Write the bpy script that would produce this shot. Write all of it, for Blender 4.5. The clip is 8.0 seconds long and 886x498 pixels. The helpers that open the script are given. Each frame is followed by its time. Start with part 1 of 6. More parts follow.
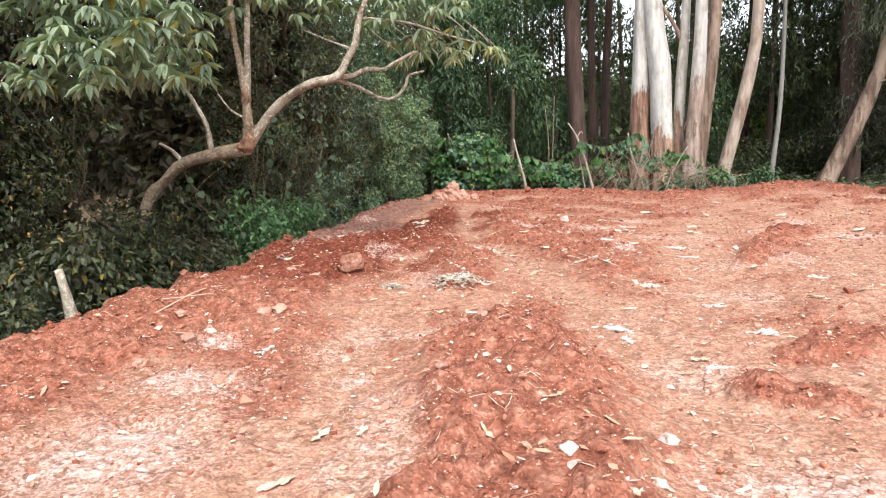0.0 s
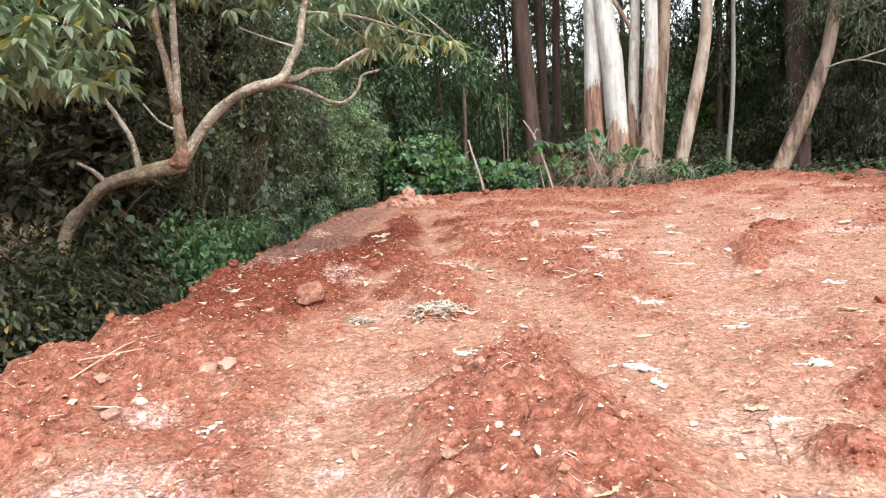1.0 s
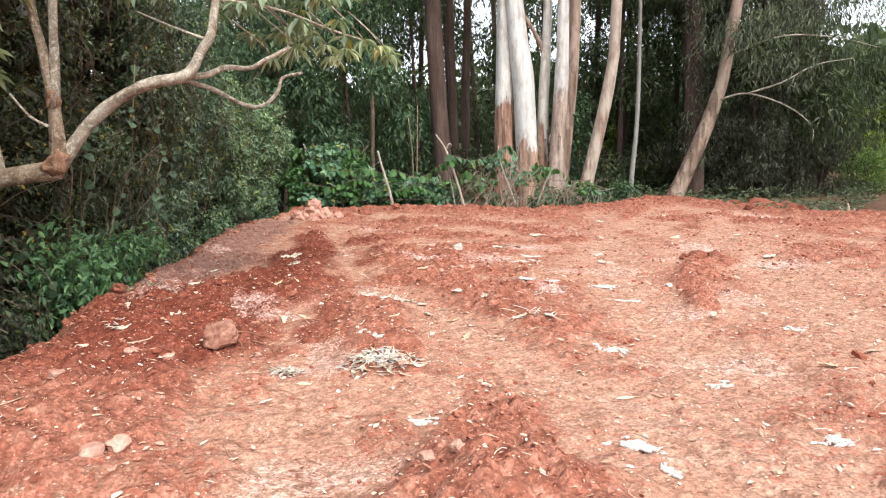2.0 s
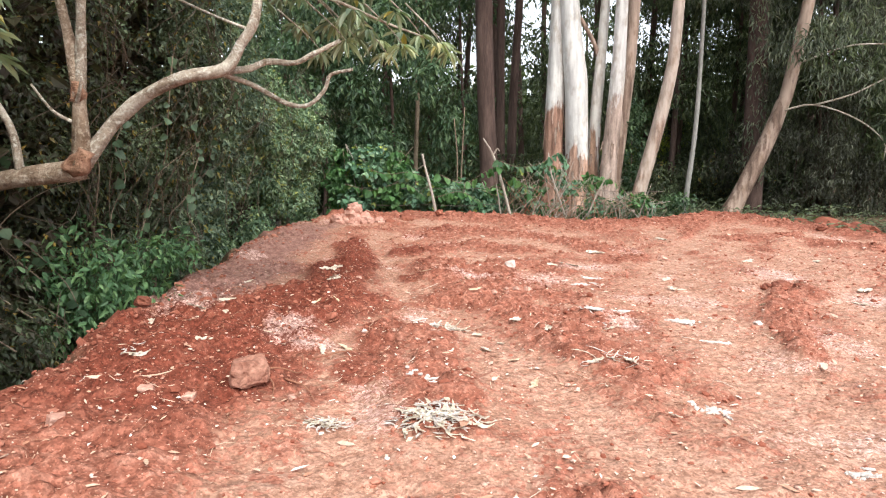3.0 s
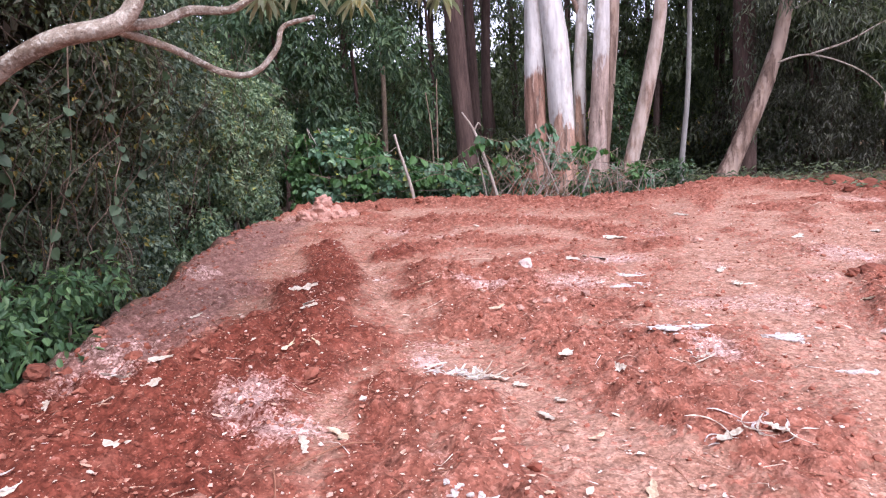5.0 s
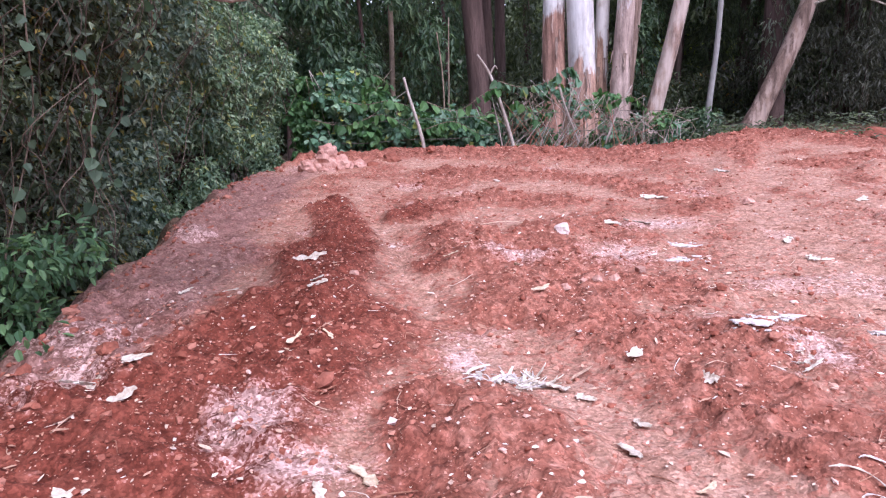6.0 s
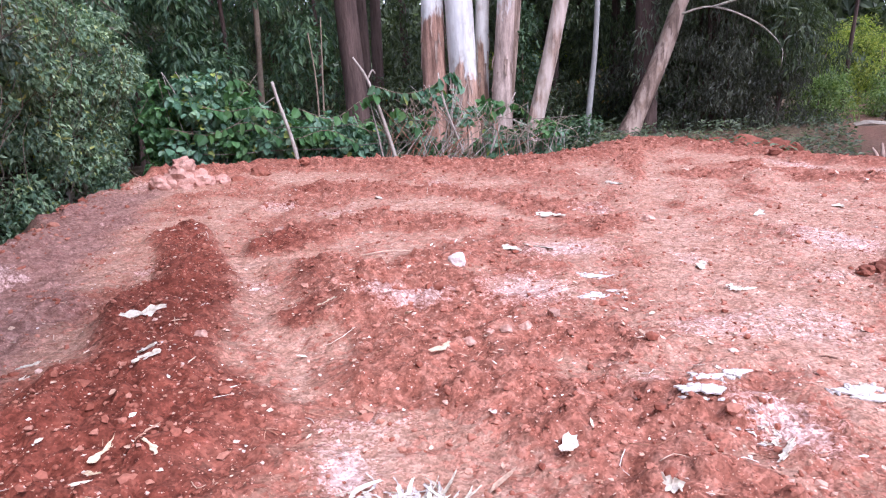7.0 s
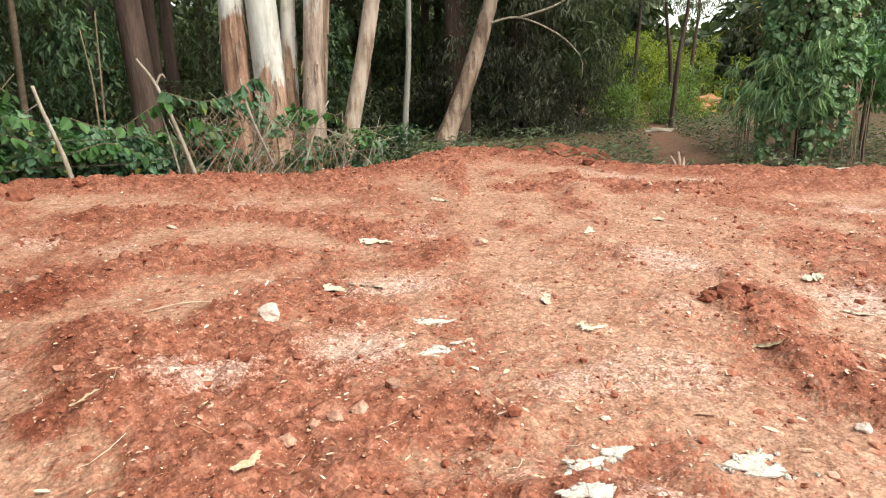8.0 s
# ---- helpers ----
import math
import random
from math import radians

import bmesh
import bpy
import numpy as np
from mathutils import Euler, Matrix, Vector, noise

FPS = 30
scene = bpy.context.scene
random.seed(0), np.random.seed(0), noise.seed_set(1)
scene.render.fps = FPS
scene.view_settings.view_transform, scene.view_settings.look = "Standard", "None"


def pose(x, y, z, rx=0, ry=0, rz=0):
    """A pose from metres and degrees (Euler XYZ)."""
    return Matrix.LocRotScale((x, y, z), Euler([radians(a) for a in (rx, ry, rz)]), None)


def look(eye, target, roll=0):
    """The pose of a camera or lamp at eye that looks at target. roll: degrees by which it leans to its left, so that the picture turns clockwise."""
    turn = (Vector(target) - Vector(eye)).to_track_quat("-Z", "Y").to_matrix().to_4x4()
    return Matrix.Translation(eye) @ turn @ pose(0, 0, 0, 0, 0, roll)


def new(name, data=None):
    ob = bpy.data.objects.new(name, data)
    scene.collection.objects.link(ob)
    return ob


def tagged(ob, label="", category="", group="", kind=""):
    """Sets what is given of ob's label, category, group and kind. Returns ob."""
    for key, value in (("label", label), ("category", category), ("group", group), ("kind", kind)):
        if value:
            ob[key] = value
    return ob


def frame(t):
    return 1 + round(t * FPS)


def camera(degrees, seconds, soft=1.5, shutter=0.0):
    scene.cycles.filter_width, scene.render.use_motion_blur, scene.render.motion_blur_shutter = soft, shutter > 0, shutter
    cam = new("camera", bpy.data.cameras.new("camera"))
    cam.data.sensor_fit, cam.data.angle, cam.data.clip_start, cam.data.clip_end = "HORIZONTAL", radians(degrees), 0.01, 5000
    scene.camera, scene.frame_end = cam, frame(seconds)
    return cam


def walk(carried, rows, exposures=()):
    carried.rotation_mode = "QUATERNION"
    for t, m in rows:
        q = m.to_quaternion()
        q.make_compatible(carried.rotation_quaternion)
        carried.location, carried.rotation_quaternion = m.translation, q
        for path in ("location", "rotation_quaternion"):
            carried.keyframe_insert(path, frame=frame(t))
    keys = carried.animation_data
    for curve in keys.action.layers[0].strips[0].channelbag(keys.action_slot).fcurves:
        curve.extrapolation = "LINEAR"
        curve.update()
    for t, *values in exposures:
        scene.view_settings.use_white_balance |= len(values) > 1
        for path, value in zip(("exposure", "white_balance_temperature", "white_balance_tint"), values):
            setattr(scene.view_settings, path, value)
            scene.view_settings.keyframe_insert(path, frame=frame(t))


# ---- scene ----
cam = camera(66.5, 8.0, soft=1.2)
PATH = [
    (0, (0.955, -1.562, 1.246), (0.462, 0.357, 0.973), -1.7),
    (0.5, (0.726, -1.135, 1.255), (0.417, 0.823, 0.991), -0.3),
    (1, (0.581, -0.781, 1.321), (0.231, 1.169, 1.043), -4.1),
    (1.2, (0.492, -0.623, 1.314), (0.301, 1.349, 1.042), -0.5),
    (2.3, (0.063, 0.173, 1.463), (0.047, 2.155, 1.195), -1.6),
    (2.5, (0.073, 0.351, 1.452), (-0.036, 2.327, 1.163), -1.6),
    (3, (-0.117, 0.678, 1.516), (-0.249, 2.656, 1.253), 0.6),
    (3.5, (-0.171, 1.108, 1.434), (-0.26, 3.09, 1.183), -1.8),
    (3.6, (-0.205, 1.186, 1.438), (-0.19, 3.177, 1.246), -1.6),
    (4, (-0.332, 1.542, 1.482), (-0.462, 3.52, 1.216), -0.5),
    (4.2, (-0.386, 1.722, 1.456), (-0.455, 3.706, 1.218), 1.7),
    (5.3, (-0.591, 2.644, 1.549), (-0.627, 4.601, 1.142), -4.2),
    (5.5, (-0.644, 2.833, 1.544), (-0.7, 4.779, 1.084), -1.9),
    (6, (-0.766, 3.243, 1.552), (-0.813, 5.183, 1.068), -2.5),
    (6.5, (-0.751, 3.725, 1.577), (-0.777, 5.681, 1.16), -0.4),
    (7, (-0.718, 4.208, 1.569), (-0.42, 6.126, 1.084), -1.9),
    (7.5, (-0.628, 4.642, 1.59), (-0.002, 6.478, 1.1), -0.8),
    (8, (-0.503, 5.058, 1.625), (0.301, 6.823, 1.139), -1.0),
]
EXPOSURE = [(0, 1.48, 6500, 9), (2.5, 1.53, 6450, 9), (3.0, 1.54, 6440, 9), (3.5, 1.64, 6430, 9), (4.0, 1.46, 6400, 9), (4.2, 1.4, 6500, 9), (5.3, 1.37, 5650, 34), (6.5, 1.34, 5500, 32), (7.0, 1.55, 5450, 27), (7.4, 1.49, 6200, 12), (8, 1.4, 7050, 2)]
walk(cam, [(t, look(e, g, r)) for t, e, g, r in PATH], EXPOSURE)

# ---- world and light ----
world = bpy.data.worlds.new("sky")
scene.world = world
world.use_nodes = True
wn, wl = world.node_tree.nodes, world.node_tree.links
wn.clear()
SUN_EL, SUN_AZ = radians(55), radians(150)
sky = wn.new("ShaderNodeTexSky")
sky.sky_type = 'NISHITA'
sky.sun_disc = False
sky.sun_elevation, sky.sun_rotation = SUN_EL, SUN_AZ
sky.air_density, sky.dust_density, sky.ozone_density = 1.0, 1.5, 0.5
bg = wn.new("ShaderNodeBackground")
bg.inputs["Strength"].default_value = 0.15
wo = wn.new("ShaderNodeOutputWorld")
cloud_cover = wn.new("ShaderNodeHueSaturation")
cloud_cover.inputs["Saturation"].default_value = 0.35
wl.new(sky.outputs[0], cloud_cover.inputs["Color"])
wl.new(cloud_cover.outputs[0], bg.inputs[0])
wl.new(bg.outputs[0], wo.inputs[0])
sun_data = bpy.data.lights.new("sun", 'SUN')
sun_data.energy, sun_data.angle, sun_data.color = 1.2, radians(30), (1.0, 0.95, 0.88)
sun = new("sun", sun_data)
sun_dir = Vector((math.sin(SUN_AZ) * math.cos(SUN_EL), math.cos(SUN_AZ) * math.cos(SUN_EL), math.sin(SUN_EL)))
sun.matrix_world = look(sun_dir * 40, (0, 0, 0))

rng = np.random.default_rng(7)


# ---- materials ----
def nodes_of(name):
    m = bpy.data.materials.new(name)
    m.use_nodes = True
    nt = m.node_tree
    return m, nt, nt.nodes["Principled BSDF"]


def ramp(nt, fac, stops):
    r = nt.nodes.new("ShaderNodeValToRGB")
    el = r.color_ramp.elements
    el[0].position, el[0].color = stops[0][0], (*stops[0][1], 1)
    el[1].position, el[1].color = stops[-1][0], (*stops[-1][1], 1)
    for p, c in stops[1:-1]:
        e = el.new(p)
        e.color = (*c, 1)
    nt.links.new(fac, r.inputs[0])
    return r.outputs[0]


def noise_tex(nt, scale, stretch=(1, 1, 1), detail=4.0, rough=0.6, world_space=False):
    co = nt.nodes.new("ShaderNodeNewGeometry" if world_space else "ShaderNodeTexCoord")
    mp = nt.nodes.new("ShaderNodeMapping")
    mp.inputs["Scale"].default_value = stretch
    nt.links.new(co.outputs["Position" if world_space else "Object"], mp.inputs[0])
    n = nt.nodes.new("ShaderNodeTexNoise")
    n.inputs["Scale"].default_value = scale
    n.inputs["Detail"].default_value = detail
    n.inputs["Roughness"].default_value = rough
    nt.links.new(mp.outputs[0], n.inputs["Vector"])
    return n.outputs["Fac"]


def mix(nt, fac, a, b, mode='MIX'):
    m = nt.nodes.new("ShaderNodeMix")
    m.data_type, m.blend_type = 'RGBA', mode
    for sock, v in ((m.inputs[0], fac), (m.inputs[6], a), (m.inputs[7], b)):
        if isinstance(v, (int, float)):
            sock.default_value = v
        elif isinstance(v, tuple):
            sock.default_value = (*v, 1)
        else:
            nt.links.new(v, sock)
    return m.outputs[2]


def maths(nt, op, a, b=0.0, clamp=False):
    m = nt.nodes.new("ShaderNodeMath")
    m.operation, m.use_clamp = op, clamp
    for sock, v in ((m.inputs[0], a), (m.inputs[1], b)):
        if isinstance(v, (int, float)):
            sock.default_value = v
        else:
            nt.links.new(v, sock)
    return m.outputs[0]


def bumped(nt, bsdf, height, strength, distance=0.02):
    b = nt.nodes.new("ShaderNodeBump")
    b.inputs["Strength"].default_value, b.inputs["Distance"].default_value = strength, distance
    nt.links.new(height, b.inputs["Height"])
    nt.links.new(b.outputs[0], bsdf.inputs["Normal"])


def surface(name, c1, c2, scale=4.0, fine=40.0, rough=0.85, bump=0.5, stretch=(1, 1, 1), distance=0.01, shift=0.0):
    m, nt, b = nodes_of(name)
    n1, n2 = noise_tex(nt, scale, stretch), noise_tex(nt, fine, stretch)
    col = ramp(nt, n1, [(0.3, c1), (0.7, c2)])
    shade = ramp(nt, n2, [(0.25, (0.68, 0.68, 0.68)), (0.75, (1.2, 1.2, 1.2))])
    col = mix(nt, 1.0, col, shade, 'MULTIPLY')
    if shift:
        info = nt.nodes.new("ShaderNodeObjectInfo")
        tone = ramp(nt, info.outputs["Random"], [(0.0, (1 - shift,) * 3), (1.0, (1 + shift,) * 3)])
        col = mix(nt, 1.0, col, tone, 'MULTIPLY')
    nt.links.new(col, b.inputs["Base Color"])
    b.inputs["Roughness"].default_value = rough
    b.inputs["Specular IOR Level"].default_value = 0.25
    bumped(nt, b, n2, bump, distance)
    return m


def leafy(name, dark, mid, light, rare=None, rough=0.5, see=0.3, patchy=0.3):
    m, nt, b = nodes_of(name)
    geo = nt.nodes.new("ShaderNodeNewGeometry")
    stops = [(0.0, dark), (0.5, mid), (0.93, light)] + ([(0.975, rare)] if rare else [])
    col = ramp(nt, geo.outputs["Random Per Island"], stops)
    n = noise_tex(nt, 2.2, detail=3.0)
    col = mix(nt, 1.0, col, ramp(nt, n, [(0.3, (1 - patchy, 1 - patchy, 1 - patchy * 0.9)), (0.7, (1 + patchy * 0.8, 1 + patchy * 0.8, 1 + patchy * 0.5))]), 'MULTIPLY')
    nt.links.new(col, b.inputs["Base Color"])
    b.inputs["Roughness"].default_value = rough
    b.inputs["Specular IOR Level"].default_value = 0.4
    tr = nt.nodes.new("ShaderNodeBsdfTranslucent")
    nt.links.new(mix(nt, 1.0, col, (1.1, 1.25, 0.6), 'MULTIPLY'), tr.inputs[0])
    ms = nt.nodes.new("ShaderNodeMixShader")
    ms.inputs[0].default_value = see
    nt.links.new(b.outputs[0], ms.inputs[1])
    nt.links.new(tr.outputs[0], ms.inputs[2])
    nt.links.new(ms.outputs[0], nt.nodes["Material Output"].inputs[0])
    return m


def gum_bark(name, white, brown, edge, fade=0.5, patch=1.6):
    """Smooth pale bark above a ragged rim at the height edge, rough brown bark below."""
    m, nt, b = nodes_of(name)
    co = nt.nodes.new("ShaderNodeTexCoord")
    sep = nt.nodes.new("ShaderNodeSeparateXYZ")
    nt.links.new(co.outputs["Object"], sep.inputs[0])
    rag = noise_tex(nt, patch, (1.6, 1.6, 0.35), detail=6.0)
    h = maths(nt, 'SUBTRACT', sep.outputs[2], edge)
    h = maths(nt, 'MULTIPLY', h, fade)
    k = maths(nt, 'ADD', h, maths(nt, 'MULTIPLY', maths(nt, 'SUBTRACT', rag, 0.5), 3.0))
    k = maths(nt, 'ADD', maths(nt, 'MULTIPLY', k, 6.0), 0.5, True)
    streak = noise_tex(nt, 9.0, (1, 1, 0.12), detail=6.0)
    fine = noise_tex(nt, 40.0, (1, 1, 0.3))
    w = mix(nt, 1.0, white, ramp(nt, streak, [(0.3, (0.66, 0.65, 0.65)), (0.6, (1.04, 1.04, 1.03))]), 'MULTIPLY')
    blotch = noise_tex(nt, 5.0, (1, 1, 0.45), detail=5.0)
    w = mix(nt, 1.0, w, ramp(nt, blotch, [(0.34, (0.72, 0.66, 0.6)), (0.5, (1, 1, 1)), (0.7, (1.06, 1.06, 1.06))]), 'MULTIPLY')
    br = mix(nt, 1.0, brown, ramp(nt, streak, [(0.32, (0.42, 0.38, 0.36)), (0.68, (1.4, 1.38, 1.35))]), 'MULTIPLY')
    br = mix(nt, 1.0, br, ramp(nt, fine, [(0.3, (0.75, 0.75, 0.75)), (0.7, (1.2, 1.2, 1.2))]), 'MULTIPLY')
    nt.links.new(mix(nt, k, br, w), b.inputs["Base Color"])
    b.inputs["Roughness"].default_value = 0.75
    b.inputs["Specular IOR Level"].default_value = 0.2
    relief = maths(nt, 'MULTIPLY', streak, maths(nt, 'SUBTRACT', 1.25, k))
    bumped(nt, b, relief, 0.8, 0.03)
    return m


M_SOIL_CLOD = surface("red_soil_clod", (0.17, 0.05, 0.03), (0.34, 0.125, 0.078), 3, 60, 0.95, 0.6, shift=0.2)
M_STONE = surface("pale_clay_stone", (0.38, 0.18, 0.125), (0.56, 0.35, 0.27), 6, 50, 0.9, 0.5, shift=0.2)
M_WHITE_STONE = surface("chalky_stone", (0.52, 0.38, 0.32), (0.72, 0.63, 0.57), 8, 60, 0.85, 0.4, shift=0.1)
M_BARK_STRIP = surface("dry_bark_strip", (0.46, 0.37, 0.26), (0.74, 0.68, 0.58), 9, 80, 0.8, 0.4, (1, 1, 1), shift=0.15)
M_DRY_LEAF = surface("dry_leaf", (0.44, 0.31, 0.18), (0.68, 0.57, 0.42), 12, 90, 0.75, 0.3, shift=0.2)
M_PAPER = surface("white_bark_scrap", (0.44, 0.36, 0.30), (0.74, 0.71, 0.67), 22, 90, 0.8, 0.4)
M_TWIG = surface("dry_twig", (0.16, 0.115, 0.078), (0.29, 0.225, 0.16), 8, 60, 0.9, 0.5)
M_ROOT = surface("red_root", (0.25, 0.10, 0.06), (0.36, 0.18, 0.11), 8, 60, 0.9, 0.5)
M_GREY_STICK = surface("weathered_stick", (0.24, 0.19, 0.15), (0.52, 0.46, 0.39), 5, 50, 0.9, 0.6, (1, 1, 0.3))
def limb_material(name, tint):
    """Brown bark, grey on its weathered side, with pale lichen spots and dark rings."""
    m, nt, b = nodes_of(name)
    n1, n2, n3 = noise_tex(nt, 5.0, detail=6.0), noise_tex(nt, 26.0, detail=5.0, rough=0.7), noise_tex(nt, 70.0)
    col = ramp(nt, n1, [(0.32, (0.13, 0.095, 0.068)), (0.5, (0.25, 0.205, 0.16)), (0.68, (0.36, 0.315, 0.26))])
    col = mix(nt, ramp(nt, n2, [(0.5, (0, 0, 0)), (0.62, (0.75, 0.75, 0.75))]), col, (0.45, 0.43, 0.37))
    col = mix(nt, ramp(nt, n2, [(0.3, (0.8, 0.8, 0.8)), (0.42, (0, 0, 0))]), col, (0.10, 0.068, 0.048))
    col = mix(nt, 1.0, col, ramp(nt, n3, [(0.3, (0.75, 0.75, 0.75)), (0.7, (1.2, 1.2, 1.2))]), 'MULTIPLY')
    col = mix(nt, 1.0, col, tint, 'MULTIPLY')
    nt.links.new(col, b.inputs["Base Color"])
    b.inputs["Roughness"].default_value = 0.9
    b.inputs["Specular IOR Level"].default_value = 0.2
    bumped(nt, b, maths(nt, 'ADD', n2, maths(nt, 'MULTIPLY', n3, 0.4)), 1.0, 0.02)
    return m


M_LIMB = limb_material("grey_brown_bark", (1.4, 1.4, 1.38))
M_TRUNK = limb_material("red_brown_bark", (1.08, 0.95, 0.85))
M_STEM = surface("dark_creeper_stem", (0.075, 0.052, 0.036), (0.17, 0.125, 0.088), 8, 60, 0.9, 0.5)
M_SCAR = surface("torn_red_bark", (0.16, 0.075, 0.045), (0.44, 0.26, 0.17), 14, 50, 0.9, 1.0, distance=0.02)
M_DARK_BARK = surface("dark_brown_bark", (0.055, 0.035, 0.028), (0.13, 0.085, 0.07), 5, 30, 0.95, 1.0, (1, 1, 0.15), 0.03)
M_PINK_BARK = surface("pinkish_bark", (0.30, 0.19, 0.14), (0.46, 0.33, 0.26), 3, 25, 0.9, 0.8, (1, 1, 0.25), 0.02)
M_PALE_BARK = surface("pale_grey_bark", (0.19, 0.18, 0.16), (0.33, 0.32, 0.29), 4, 30, 0.9, 0.7, (1, 1, 0.2))
M_WIRE = surface("rusty_wire", (0.12, 0.09, 0.07), (0.2, 0.16, 0.13), 20, 90, 0.6, 0.2)
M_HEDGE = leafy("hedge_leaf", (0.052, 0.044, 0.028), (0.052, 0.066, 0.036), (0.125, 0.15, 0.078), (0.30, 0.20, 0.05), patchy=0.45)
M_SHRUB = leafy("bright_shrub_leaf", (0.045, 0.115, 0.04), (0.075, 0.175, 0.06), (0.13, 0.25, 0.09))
# Hedge tones raised in steps: light on the hedge put into the leaf colour.
M_HEDGE_END = leafy("lit_hedge_leaf", (0.07, 0.115, 0.08), (0.15, 0.215, 0.15), (0.33, 0.40, 0.285), (0.30, 0.26, 0.06), patchy=0.4)
M_HEDGE_MID = leafy("half_lit_hedge_leaf", (0.058, 0.07, 0.042), (0.09, 0.125, 0.075), (0.21, 0.26, 0.16), (0.30, 0.22, 0.05), patchy=0.45)
M_HEDGE_TIP = leafy("lit_yellowish_hedge_leaf", (0.085, 0.15, 0.095), (0.175, 0.265, 0.155), (0.34, 0.43, 0.27), (0.32, 0.33, 0.09), patchy=0.4)
M_FOOT = leafy("foot_shrub_leaf", (0.055, 0.12, 0.055), (0.095, 0.19, 0.085), (0.20, 0.33, 0.15))
M_HEART = leafy("heart_creeper_leaf", (0.045, 0.085, 0.045), (0.07, 0.12, 0.062), (0.11, 0.165, 0.095))
M_VINE = leafy("vine_leaf", (0.062, 0.138, 0.082), (0.11, 0.215, 0.13), (0.21, 0.325, 0.205), (0.26, 0.30, 0.07))
M_GREY_LEAF = leafy("grey_green_leaf", (0.15, 0.205, 0.14), (0.245, 0.31, 0.22), (0.38, 0.44, 0.32), (0.30, 0.25, 0.06))
M_FOREST = leafy("forest_leaf", (0.04, 0.057, 0.03), (0.066, 0.09, 0.045), (0.135, 0.165, 0.082))
M_TUFT = leafy("pale_tuft_leaf", (0.20, 0.25, 0.16), (0.33, 0.38, 0.25), (0.50, 0.52, 0.37), (0.5, 0.42, 0.16))
M_WEEP = leafy("weeping_leaf", (0.042, 0.043, 0.03), (0.066, 0.07, 0.048), (0.15, 0.155, 0.115))
M_GUM_LEAF = leafy("gum_leaf", (0.075, 0.092, 0.065), (0.125, 0.145, 0.10), (0.20, 0.22, 0.15))
# Yellow-green leaf with sunlight put into its colour; crowns shade these bushes partly.
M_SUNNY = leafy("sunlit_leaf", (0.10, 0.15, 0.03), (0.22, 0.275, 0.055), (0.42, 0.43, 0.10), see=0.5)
# Dark brown tone: the shade deep inside the hedge is put into these leaves.
M_INNER = leafy("shaded_inner_leaf", (0.05, 0.034, 0.023), (0.062, 0.05, 0.032), (0.095, 0.09, 0.052))
M_LIGHT = leafy("light_green_leaf", (0.09, 0.15, 0.05), (0.16, 0.24, 0.075), (0.28, 0.35, 0.12), see=0.4)


def crumbs(nt, scale, stretch=(1, 1, 1), edge=False, tone=False):
    """Cells of a crumbly or cracked surface; with tone, one random value for each grain."""
    co = nt.nodes.new("ShaderNodeNewGeometry")
    mp = nt.nodes.new("ShaderNodeMapping")
    mp.inputs["Scale"].default_value = stretch
    nt.links.new(co.outputs["Position"], mp.inputs[0])
    wob = nt.nodes.new("ShaderNodeTexNoise")
    wob.inputs["Scale"].default_value, wob.inputs["Detail"].default_value = scale * 0.8, 3.0
    nt.links.new(mp.outputs[0], wob.inputs["Vector"])
    add = nt.nodes.new("ShaderNodeVectorMath")
    add.operation = 'MULTIPLY_ADD'
    nt.links.new(wob.outputs["Color"], add.inputs[0])
    add.inputs[1].default_value = (0.45 / scale,) * 3
    nt.links.new(mp.outputs[0], add.inputs[2])
    v = nt.nodes.new("ShaderNodeTexVoronoi")
    v.inputs["Scale"].default_value = scale
    if edge:
        v.feature = 'DISTANCE_TO_EDGE'
    nt.links.new(add.outputs[0], v.inputs["Vector"])
    if tone:
        sep = nt.nodes.new("ShaderNodeSeparateColor")
        nt.links.new(v.outputs["Color"], sep.inputs[0])
        return sep.outputs[0]
    return v.outputs["Distance"]


M_BROAD = leafy("broad_leaf", (0.038, 0.075, 0.04), (0.062, 0.115, 0.056), (0.125, 0.19, 0.092))


